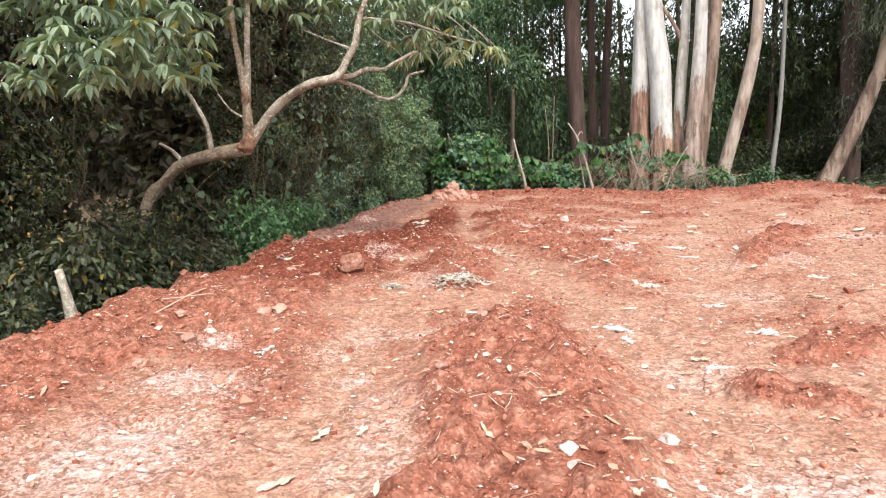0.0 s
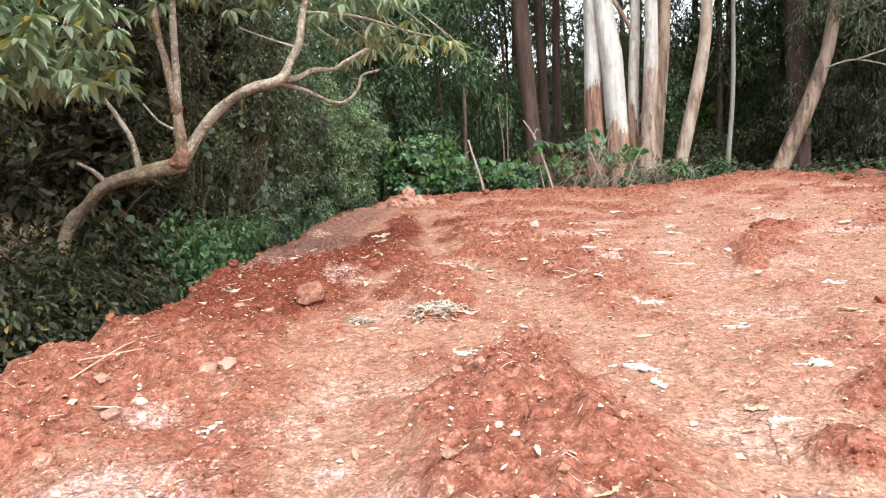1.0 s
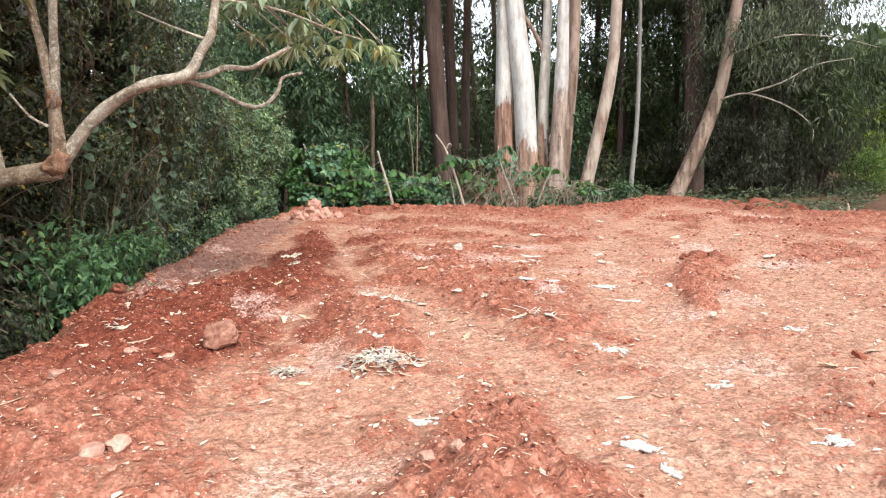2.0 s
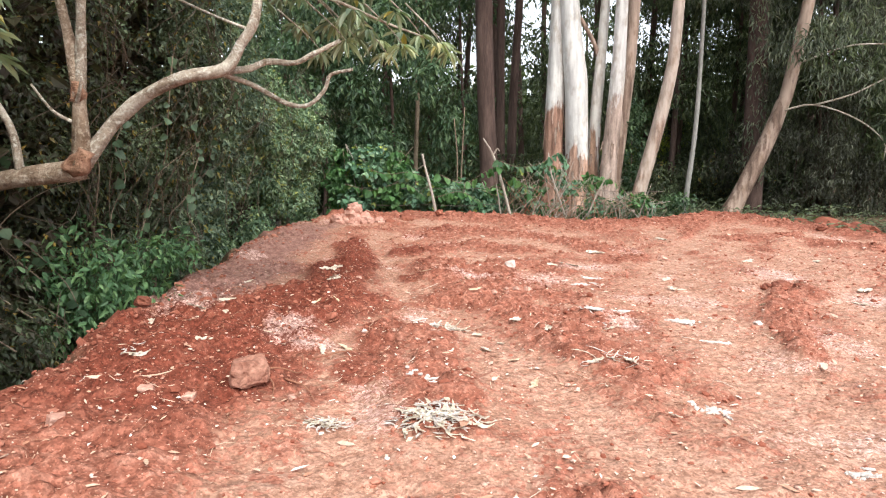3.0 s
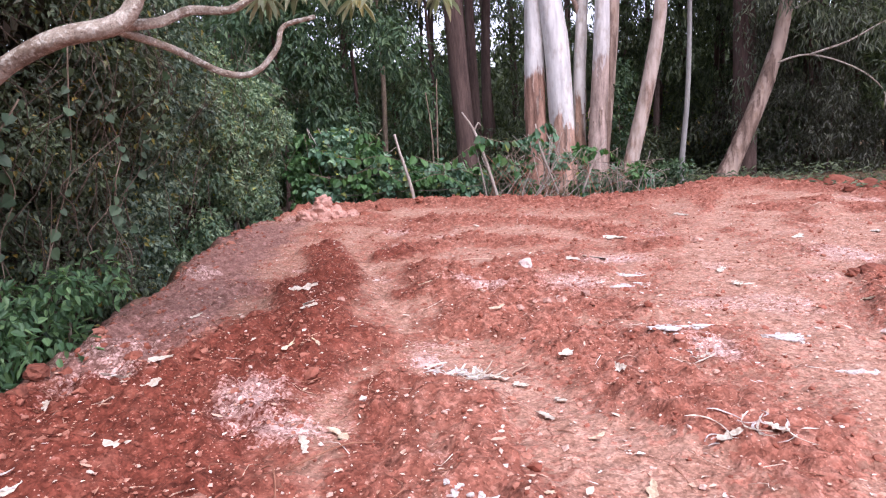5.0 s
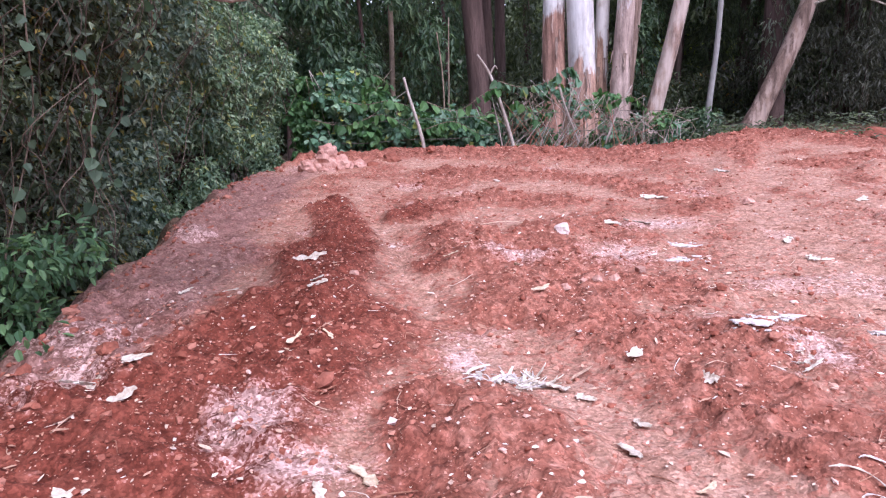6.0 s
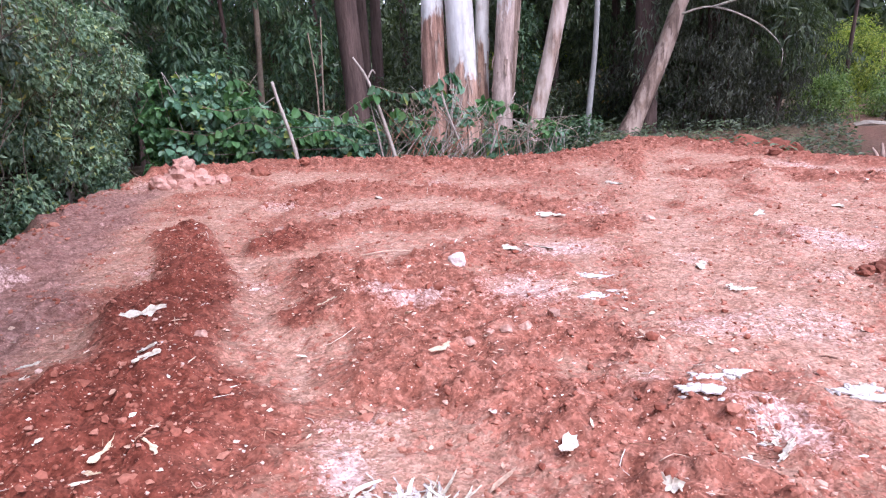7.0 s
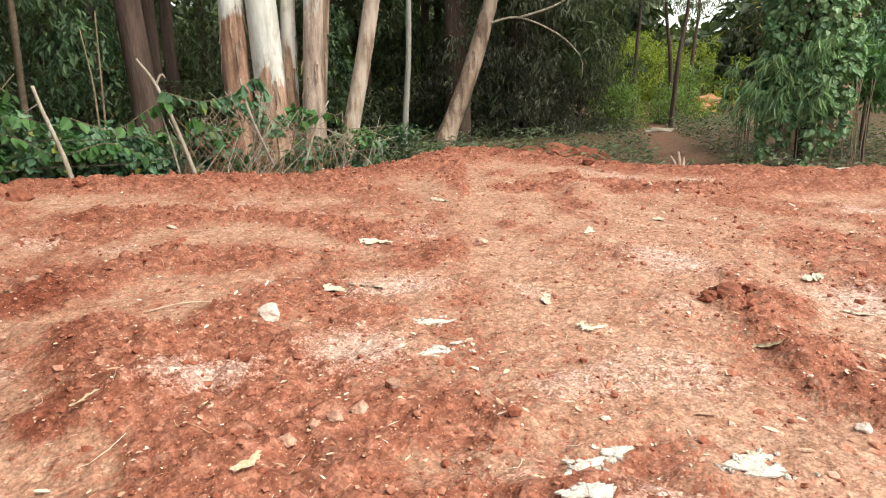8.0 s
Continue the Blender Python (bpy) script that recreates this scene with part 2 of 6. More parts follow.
def soil_material():
    m, nt, b = nodes_of("red_soil")

    def attr(n):
        a = nt.nodes.new("ShaderNodeAttribute")
        a.attribute_name = n
        return a.outputs["Fac"]

    n1 = noise_tex(nt, 1.6, detail=4.0, rough=0.65, world_space=True)
    n2 = noise_tex(nt, 11.0, detail=4.0, rough=0.58, world_space=True)
    n3 = noise_tex(nt, 55.0, detail=2.0, rough=0.5, world_space=True)
    n4 = noise_tex(nt, 4.5, detail=6.0, rough=0.62, world_space=True)
    g1, g2 = crumbs(nt, 30.0, tone=True), crumbs(nt, 85.0, tone=True)
    c1, c2 = crumbs(nt, 17.0), crumbs(nt, 46.0)
    crack = crumbs(nt, 4.0, edge=True)
    packed = ramp(nt, n4, [(0.3, (0.375, 0.187, 0.125)), (0.5, (0.475, 0.279, 0.198)), (0.72, (0.60, 0.40, 0.305))])
    loose = ramp(nt, n2, [(0.28, (0.235, 0.08, 0.05)), (0.5, (0.325, 0.128, 0.084)), (0.75, (0.45, 0.225, 0.16))])
    k = maths(nt, 'ADD', attr("loose"), maths(nt, 'MULTIPLY', maths(nt, 'SUBTRACT', n2, 0.5), 1.3))
    k = maths(nt, 'ADD', k, maths(nt, 'MULTIPLY', maths(nt, 'SUBTRACT', n4, 0.5), 1.7))
    k = maths(nt, 'ADD', k, maths(nt, 'MULTIPLY', maths(nt, 'SUBTRACT', g1, 0.5), 0.6))
    k = ramp(nt, k, [(0.22, (0, 0, 0)), (0.68, (1, 1, 1))])
    col = mix(nt, k, packed, loose)
    # freshly turned soil, darker red on the left heaps and the far berm
    kd = maths(nt, 'ADD', attr("darker_red"), maths(nt, 'MULTIPLY', maths(nt, 'SUBTRACT', n4, 0.5), 1.4))
    col = mix(nt, ramp(nt, kd, [(0.2, (0, 0, 0)), (1.1, (1, 1, 1))]), col, ramp(nt, n2, [(0.3, (0.14, 0.036, 0.021)), (0.7, (0.245, 0.072, 0.044))]))
    grey = ramp(nt, n2, [(0.3, (0.20, 0.095, 0.074)), (0.7, (0.36, 0.215, 0.18))])
    col = mix(nt, attr("grey"), col, grey)
    kc = maths(nt, 'ADD', attr("chalk"), maths(nt, 'MULTIPLY', maths(nt, 'SUBTRACT', n2, 0.5), 0.8))
    kc = maths(nt, 'ADD', kc, maths(nt, 'MULTIPLY', maths(nt, 'SUBTRACT', g2, 0.5), 0.45))
    kc = maths(nt, 'ADD', kc, maths(nt, 'MULTIPLY', maths(nt, 'SUBTRACT', g1, 0.5), 0.25))
    col = mix(nt, ramp(nt, kc, [(0.35, (0, 0, 0)), (1.1, (0.9, 0.9, 0.9))]), col, (0.62, 0.44, 0.385))
    # pale crumbs, and shade put into the colour of hollows between the grains
    col = mix(nt, ramp(nt, maths(nt, 'ADD', c2, maths(nt, 'MULTIPLY', n2, 0.35)), [(0.2, (1, 1, 1)), (0.34, (0, 0, 0))]), col, (0.74, 0.48, 0.36))
    col = mix(nt, 1.0, col, ramp(nt, c1, [(0.12, (1.12, 1.12, 1.12)), (0.8, (0.80, 0.77, 0.75))]), 'MULTIPLY')
    lines = maths(nt, 'ADD', crack, maths(nt, 'MULTIPLY', maths(nt, 'MAXIMUM', maths(nt, 'SUBTRACT', n1, 0.4), 0.0), 0.5))
    col = mix(nt, ramp(nt, lines, [(0.004, (0.55, 0.55, 0.55)), (0.016, (0, 0, 0))]), col, (0.15, 0.045, 0.026))
    col = mix(nt, 1.0, col, ramp(nt, g1, [(0.0, (0.72, 0.68, 0.66)), (0.6, (1, 1, 1)), (1.0, (1.14, 1.15, 1.16))]), 'MULTIPLY')
    litter = ramp(nt, n2, [(0.3, (0.05, 0.035, 0.02)), (0.7, (0.17, 0.12, 0.07))])
    col = mix(nt, attr("litter"), col, litter)
    col = mix(nt, 1.0, col, ramp(nt, g2, [(0.0, (0.70, 0.66, 0.64)), (0.6, (1.0, 1.0, 1.0)), (1.0, (1.24, 1.25, 1.25))]), 'MULTIPLY')
    nt.links.new(col, b.inputs["Base Color"])
    b.inputs["Roughness"].default_value = 0.95
    b.inputs["Specular IOR Level"].default_value = 0.15
    h = maths(nt, 'ADD', maths(nt, 'MULTIPLY', n2, 0.8), maths(nt, 'MULTIPLY', n3, 0.25))
    h = maths(nt, 'ADD', h, maths(nt, 'MULTIPLY', g1, 0.1))
    h = maths(nt, 'SUBTRACT', h, maths(nt, 'MULTIPLY', c1, 0.45))
    h = maths(nt, 'SUBTRACT', h, maths(nt, 'MULTIPLY', c2, 0.2))
    bumped(nt, b, h, 1.0, 0.025)
    return m


M_SOIL = soil_material()


# ---- mesh helpers ----
def part(name, data, material, parent=None, label=""):
    """Links a mesh as one object, under a thing or a part if one is given."""
    ob = new(name, data)
    data.materials.clear()
    data.materials.append(material)
    if parent is not None:
        ob.parent = parent
    if label:
        ob["label"] = label
    return ob


def mesh_of(name, verts, faces, smooth=True):
    me = bpy.data.meshes.new(name)
    verts, faces = np.asarray(verts, np.float32), np.asarray(faces, np.int32)
    me.vertices.add(len(verts))
    me.vertices.foreach_set("co", verts.ravel())
    n, k = faces.shape
    me.loops.add(n * k)
    me.loops.foreach_set("vertex_index", faces.ravel())
    me.polygons.add(n)
    me.polygons.foreach_set("loop_start", np.arange(0, n * k, k, dtype=np.int32))
    me.polygons.foreach_set("use_smooth", np.full(n, smooth))
    me.update(calc_edges=True)
    return me


def thing(name, x, y, z, label, category, group="", kind=""):
    return tagged(_at(new(name), x, y, z), label, category, group, kind)


def _at(ob, x, y, z):
    ob.location = (x, y, z)
    return ob


def lattice(ix, iy, seed):
    h = (ix * 374761393 + iy * 668265263 + seed * 974634777) & 0x7FFFFFFF
    h = ((h ^ (h >> 13)) * 1274126177) & 0x7FFFFFFF
    return ((h ^ (h >> 16)) & 0xFFFF) / 65535.0


def vnoise(x, y, scale, seed=0):
    """Smooth noise from 0 to 1 in the plane; scale is the size of a lump in metres."""
    x, y = np.asarray(x, float) / scale, np.asarray(y, float) / scale
    ix, iy = np.floor(x).astype(np.int64), np.floor(y).astype(np.int64)
    fx, fy = x - ix, y - iy
    fx, fy = fx * fx * (3 - 2 * fx), fy * fy * (3 - 2 * fy)
    a, b = lattice(ix, iy, seed), lattice(ix + 1, iy, seed)
    c, d = lattice(ix, iy + 1, seed), lattice(ix + 1, iy + 1, seed)
    return (a * (1 - fx) + b * fx) * (1 - fy) + (c * (1 - fx) + d * fx) * fy


def sstep(a, b, x):
    t = np.clip((np.asarray(x, float) - a) / (b - a), 0, 1)
    return t * t * (3 - 2 * t)


def tube_arrays(points, radii, seg=10, lump=0.0, seed=0, steps=4):
    """Vertices and quads of a smooth, slightly lumpy tube through the points."""
    p, r = np.asarray(points, float), np.asarray(radii, float)
    u = np.linspace(0, len(p) - 1, (len(p) - 1) * steps + 1)
    q = np.stack([smooth_line(u, p[:, k]) for k in range(3)], 1)
    rr = np.interp(u, np.arange(len(p)), r)
    tang = np.gradient(q, axis=0)
    tang /= np.linalg.norm(tang, axis=1)[:, None] + 1e-9
    ref = np.array([0.0, 1.0, 0.2]) if abs(tang[0][1]) < 0.8 else np.array([1.0, 0, 0])
    s = np.cross(tang, ref)
    s /= np.linalg.norm(s, axis=1)[:, None] + 1e-9
    t = np.cross(tang, s)
    a = np.linspace(0, 2 * math.pi, seg, endpoint=False)
    rad = rr[:, None] * (1 + lump * (vnoise(a[None, :] * 1.6 + seed * 7, u[:, None] * 1.3, 1.0, seed) - 0.5) * 2)
    v = q[:, None] + rad[..., None] * (np.cos(a)[None, :, None] * s[:, None] + np.sin(a)[None, :, None] * t[:, None])
    n, base = len(q), np.arange(seg)
    f = []
    for i in range(n - 1):
        f.append(np.stack([i * seg + base, i * seg + (base + 1) % seg, (i + 1) * seg + (base + 1) % seg, (i + 1) * seg + base], 1))
    v = np.concatenate([v.reshape(-1, 3), q[:1], q[-1:]])
    caps = [np.stack([(base + 1) % seg, base, np.full(seg, n * seg), np.full(seg, n * seg)], 1),
            np.stack([(n - 1) * seg + base, (n - 1) * seg + (base + 1) % seg, np.full(seg, n * seg + 1), np.full(seg, n * seg + 1)], 1)]
    return v, np.concatenate(f), np.concatenate([c[:, :3] for c in caps])


def smooth_line(u, p):
    """Catmull-Rom through the values p at 0, 1, 2 ..."""
    p = np.concatenate([[2 * p[0] - p[1]], p, [2 * p[-1] - p[-2]]])
    i = np.clip(np.floor(u).astype(int), 0, len(p) - 4)
    t = u - i
    a, b, c, d = p[i], p[i + 1], p[i + 2], p[i + 3]
    return 0.5 * (2 * b + (c - a) * t + (2 * a - 5 * b + 4 * c - d) * t * t + (3 * b - a - 3 * c + d) * t ** 3)


def tubes(name, lines, seg=8, lump=0.08, steps=4):
    """One mesh from several (points, radii) lines."""
    vs, fs, k = [], [], 0
    for n, (pts, rad) in enumerate(lines):
        v, q, c = tube_arrays(pts, rad, seg, lump, n, steps)
        vs.append(v)
        fs += [q[:, [0, 1, 2]] + k, q[:, [0, 2, 3]] + k, c + k]
        k += len(v)
    return mesh_of(name, np.concatenate(vs), np.concatenate(fs))


def unit(v):
    return v / (np.linalg.norm(v, axis=-1, keepdims=True) + 1e-9)


def leaf_mesh(name, pos, way, face, length, width=0.45, curl=0.15, fold=0.2, broad=0.4, fine=True):
    """Leaves, each a folded and bent blade of its own: pos base, way direction of growth, face upper side."""
    n = len(pos)
    way = unit(way)
    side = unit(np.cross(way, face))
    up = np.cross(side, way)
    L = np.broadcast_to(np.asarray(length, float), (n,))[:, None]
    W = L * width * 0.5
    tip = pos + way * L - up * L * curl
    if fine:
        a, b = pos + way * L * broad * 0.7 , pos + way * L * (broad + 0.3) - up * L * curl * 0.35
        v = np.stack([pos, a - side * W * 0.95 + up * W * fold, b - side * W * 0.75 + up * W * fold * 0.6, tip,
                      b + side * W * 0.75 + up * W * fold * 0.6, a + side * W * 0.95 + up * W * fold], 1)
        f = np.array([[0, 1, 2, 3], [0, 3, 4, 5]])
        k = 6
    else:
        a = pos + way * L * broad
        v = np.stack([pos, a - side * W + up * W * fold, tip, a + side * W + up * W * fold], 1)
        f = np.array([[0, 1, 2], [0, 2, 3]])
        k = 4
    faces = (np.arange(n)[:, None, None] * k + f[None]).reshape(-1, f.shape[1])
    return mesh_of(name, v.reshape(-1, 3), faces, False)


def cloud(n, centre, size, shell=0.55):
    """Points in the outer part of an ellipsoid, and their outward direction."""
    d = unit(rng.normal(size=(n, 3)))
    r = (shell + (1 - shell) * rng.random(n) ** 0.7)[:, None]
    return np.asarray(centre) + d * r * np.asarray(size), d


def foliage(clumps, per, droop=0.5):
    """Leaf bases and directions for a list of (centre, size) clumps; per is the count for a clump of unit area."""
    P, D = [], []
    for c, s in clumps:
        n = int(per * (s[0] * s[1] + s[1] * s[2] + s[0] * s[2]) / 3 * 4)
        p, d = cloud(max(n, 8), c, s)
        P.append(p)
        D.append(d)
    P, D = np.concatenate(P), np.concatenate(D)
    W = unit(D * 0.6 + rng.normal(size=D.shape) * 0.55 - np.array([0, 0, droop]))
    F = unit(D + np.array([0, 0, 0.9]) + rng.normal(size=D.shape) * 0.3)
    return P, W, F


# ---- ground ----
def edge_left(y):
    return np.interp(y, [-3, 2.5, 3.6, 4.8, 5.9, 6.7, 7.8, 10.5, 13.5, 16, 18], [-2.9, -2.85, -2.95, -2.95, -3.2, -3.2, -3.4, -3.85, -4.0, -3.7, -3.4])


def edge_far(x):
    return np.interp(x, [-4.2, -3.1, -1.9, -0.6, 0.4, 1.4, 2, 3.2, 4.8, 5.4, 6.2, 7, 9, 12], [16.3, 16.4, 16.8, 16.6, 15.9, 15.9, 15.6, 15.8, 16.7, 16.9, 15.6, 13.8, 11.8, 10.6])


def band(x, y, pts, width):
    """Nearness, 1 to 0, to a line in the plan."""
    best = np.full(np.shape(x), 1e9)
    for (ax, ay), (bx, by) in zip(pts[:-1], pts[1:]):
        dx, dy = bx - ax, by - ay
        t = np.clip(((x - ax) * dx + (y - ay) * dy) / (dx * dx + dy * dy), 0, 1)
        best = np.minimum(best, np.hypot(x - ax - t * dx, y - ay - t * dy))
    return np.exp(-(best / width) ** 2)


LOOSE = [  # line in the plan, half width, height of the loose soil
    ([(-0.95, 6.0), (-0.85, 5.0)], 0.3, 0.02), ([(-0.75, 9.2), (-0.6, 8.3), (-0.4, 7.6)], 0.27, 0.02),
    ([(-2.3, 11.2), (-2.05, 10.3), (-1.85, 9.4)], 0.3, 0.08), ([(-1.9, 8.9), (-1.8, 8.2), (-1.75, 7.4)], 0.42, 0.06),
    ([(-1.75, 7.4), (-1.9, 6.0), (-2.0, 4.6), (-2.1, 3.0)], 0.72, 0.07),
    ([(-0.57, 5.9), (-0.45, 5.0), (-0.3, 4.1)], 0.26, 0.04),
    ([(0.36, 2.45), (0.45, 1.8), (0.6, 1.0), (0.75, -1.5)], 0.56, 0.10), ([(0.32, 3.3), (0.34, 2.6)], 0.36, 0.02),
    ([(3.2, 8.35), (2.85, 7.5), (2.55, 6.8), (2.3, 5.8)], 0.2, 0.05),
    ([(-0.85, 9.6), (-0.25, 8.1), (0.15, 7.0), (0.5, 6.1), (0.85, 5.2)], 0.36, 0.03),
    ([(-1.2, 10.4), (-0.4, 11.2), (0.3, 10.8)], 0.5, 0.03),
    ([(-0.9, 8.4), (-0.1, 9.5), (0.1, 7.9), (0.7, 7.6)], 0.3, 0.03),
    ([(1.98, 2.5), (2.5, 3.0)], 0.22, 0.04), ([(1.7, 1.95), (1.95, 1.9)], 0.2, 0.03),
    ([(-2.7, 6.0), (-2.5, 4.5), (-2.5, 2.5), (-2.2, 0.5)], 0.6, 0.04),
    ([(-0.5, 7.4), (0.1, 7.1), (0.8, 6.7)], 0.3, 0.02), ([(-0.9, 13.6), (0.4, 12.9), (1.3, 12.2), (1.5, 11.4)], 0.45, 0.02), ([(1.6, 10.2), (2.9, 11.2)], 0.25, 0.02), ([(5.8, 12.7), (4.2, 13.0)], 0.4, 0.03), ([(3.8, 8.9), (3.4, 8.0)], 0.25, 0.03),
    ([(4.4, 15.4), (3.2, 13.0), (2.6, 11.6)], 0.3, 0.03), ([(5.6, 13.8), (4.4, 11.5)], 0.3, 0.03), ([(8.5, 10.8), (6.5, 11.5), (5.0, 12.4)], 0.4, 0.05),
]
LANES = [  # packed wheel tracks
    ([(-1.6, 10.4), (-1.15, 8.2), (-0.95, 7.3)], 0.1), ([(-0.9, 4.3), (-0.84, 3.5), (-0.66, 2.4), (-0.4, 1.4), (-0.3, 0.2)], 0.2),
    ([(-0.65, 6.8), (-0.15, 6.05), (0.1, 5.3), (0.45, 4.4), (0.95, 3.7), (1.3, 2.4), (1.6, 0.8)], 0.22),
    ([(3.3, 14.0), (2.4, 10.0), (1.7, 6.0), (1.9, 3.9)], 0.4), ([(5.0, 12.5), (3.9, 9.5), (3.3, 5.0)], 0.4),
]
CHALK = [(-1.69, 5.85, 0.2, 0.28), (-1.4, 5.56, 0.24, 0.13), (0.55, 8.6, 0.3, 0.3), (-0.76, 6.65, 0.12, 0.3), (-1.1, 0.7, 0.45, 0.5), (-1.25, 1.55, 0.4, 0.22),
         (-0.41, 1.68, 0.11, 0.1), (3.5, 9.3, 0.3, 0.5), (1.1, 6.55, 0.16, 0.25), (1.2, 9.7, 0.4, 0.25), (-0.3, 8.55, 0.3, 0.2), (1.7, 0.9, 0.4, 0.3), (3.95, 7.85, 0.35, 0.4), (-2.75, 6.3, 0.25, 0.3), (-1.62, 2.3, 0.2, 0.15)]


def ground_parts(x, y):
    x, y = np.asarray(x, float), np.asarray(y, float)
    wob = (vnoise(x, y, 0.5, 3) - 0.5) * 0.35 + (vnoise(x, y, 0.16, 4) - 0.5) * 0.16
    wob = wob * (1 - 0.65 * sstep(4.5, 6.5, x))
    dl = x - edge_left(y) + wob
    df = edge_far(x) - y + wob
    inside = np.minimum(dl, df)
    patch = vnoise(x + 0.5 * y, y, 0.75, 5) * 0.6 + vnoise(x, y, 0.27, 6) * 0.4
    broad = 0.6 * np.exp(-((x + 0.4) / 2.2) ** 2 - ((y - 7.8) / 3.6) ** 2)
    broad = np.maximum(broad, np.exp(-((x + 2.1) / 0.95) ** 2) * sstep(7.0, 5.5, y))
    loose = np.clip(0.2 + 0.38 * broad + 0.5 * sstep(0.42, 0.75, patch), 0, 0.75)
    z = 0.02 + 0.009 * y - 0.05 * np.exp(-((x + 0.1) / 0.8) ** 2 - ((y - 6.4) / 0.7) ** 2) + 0.04 * np.exp(-((x + 0.4) / 0.6) ** 2 - ((y - 4.2) / 0.7) ** 2)
    heap = np.zeros(x.shape)
    for pts, w, h in LOOSE:
        b = band(x, y, pts, w)
        b = sstep(0.12, 0.85, b + wob * 0.8 + (patch - 0.5) * 0.5) * sstep(0.01, 0.15, b)
        z = z + h * b * (0.65 + 0.7 * vnoise(x, y, 0.32, 11))
        heap = np.maximum(heap, b)
    loose = np.maximum(loose, 1.25 * heap)
    trails = vnoise(x - 0.4 * y, y, 0.28, 14) * 0.6 + vnoise(x - 0.4 * y, y * 0.1, 0.3, 15) * 0.7
    loose = loose + 0.7 * (trails - 0.62) * sstep(7.0, 9.5, y) * (1 - heap)
    lane = np.zeros(x.shape)
    for pts, w in LANES:
        lane = np.maximum(lane, band(x + wob * 0.25, y, pts, w))
    z = z - 0.014 * lane
    loose = loose * (1 - 0.75 * sstep(0.15, 0.95, lane + (patch - 0.5) * 0.7))
    berm = np.exp(-((df - 0.5) / 0.65) ** 2) * sstep(-4.5, -3.5, x)
    z = z + berm * (0.06 + 0.13 * vnoise(x, y, 1.6, 12)) + 0.06 * np.exp(-((x - 5.4) / 0.9) ** 2 - ((y - 16.3) / 0.7) ** 2)
    loose = np.maximum(loose, sstep(0.15, 0.75, np.exp(-((df - 0.4) / 1.1) ** 2) * sstep(-4.5, -3.5, x) + (patch - 0.5) * 0.5))
    lip = np.exp(-((dl - 0.12) / 0.2) ** 2) * (1 - sstep(0, -0.8, df))
    z = z + lip * 0.09 * vnoise(x, y, 0.5, 13)
    left = sstep(0.0, -1.0, dl)
    z = z - left * 0.95 - sstep(0.0, -0.9, df) * 0.36 * (1 - left)
    dirt = sstep(-0.35, 0.05, inside)
    strip_ = sstep(1.15, 0.75, dl) * sstep(5.4, 6.4, y)
    rough = 0.2 + 0.8 * loose + 0.4 * strip_
    clods = np.abs(vnoise(x, y, 0.11, 22) - 0.5) + 0.6 * np.abs(vnoise(x, y, 0.06, 24) - 0.5)
    z = z + dirt * rough * ((vnoise(x, y, 0.24, 21) - 0.5) * 0.08 + clods * 0.12 - 0.012)
    z = z + (vnoise(x, y, 1.5, 20) - 0.5) * 0.07
    for cx, cy, r_, deep in ((0.5, 6.75, 0.08, 0.07), (-1.21, 1.01, 0.11, 0.08), (0.75, 6.1, 0.06, 0.04), (3.35, 8.35, 0.12, 0.06), (-2.4, 8.75, 0.1, 0.05), (-2.75, 6.45, 0.1, 0.07), (-1.35, 5.2, 0.12, 0.05)):
        z = z - deep * np.exp(-(((x - cx) / r_) ** 2 + ((y - cy) / (0.7 * r_)) ** 2))
    far = np.hypot(x, y - 8)
    z = z + (1 - dirt) * ((vnoise(x, y, 9, 23) - 0.5) * 0.5 * sstep(20, 40, far))
    chalk = 0.55 * sstep(0.74, 0.9, vnoise(x, y, 0.7, 31)) * (1 - heap) * (1 - sstep(0.05, 0.3, berm))
    for cx, cy, rx, ry in CHALK:
        r = ((x - cx) / rx) ** 2 + ((y - cy) / ry) ** 2
        chalk = np.maximum(chalk, np.exp(-r * 0.8) * 0.95)
    grey = sstep(1.15, 0.75, dl) * sstep(5.4, 6.4, y) * (1 - sstep(0.3, 0.6, heap)) * (1 - sstep(13.5, 15, y))
    trail = band(x, y, [(9.0, 14.3), (12.2, 18.5), (16.8, 25.0), (23.0, 33.0)], 0.6) * (1 - dirt)
    return z, np.clip(loose + 0.2 * trail, 0, 1.25), np.clip(chalk, 0, 1), np.clip(grey + 0.5 * trail, 0, 1) * 0.85, (1 - dirt) * (1 - 0.55 * trail), np.clip(np.maximum(heap * sstep(-0.5, -1.3, x) * sstep(3.0, 4.5, y), 0.4 * sstep(0.25, 0.8, berm)), 0, 1)


def gz(x, y):
    return float(ground_parts(np.array([x]), np.array([y]))[0][0])


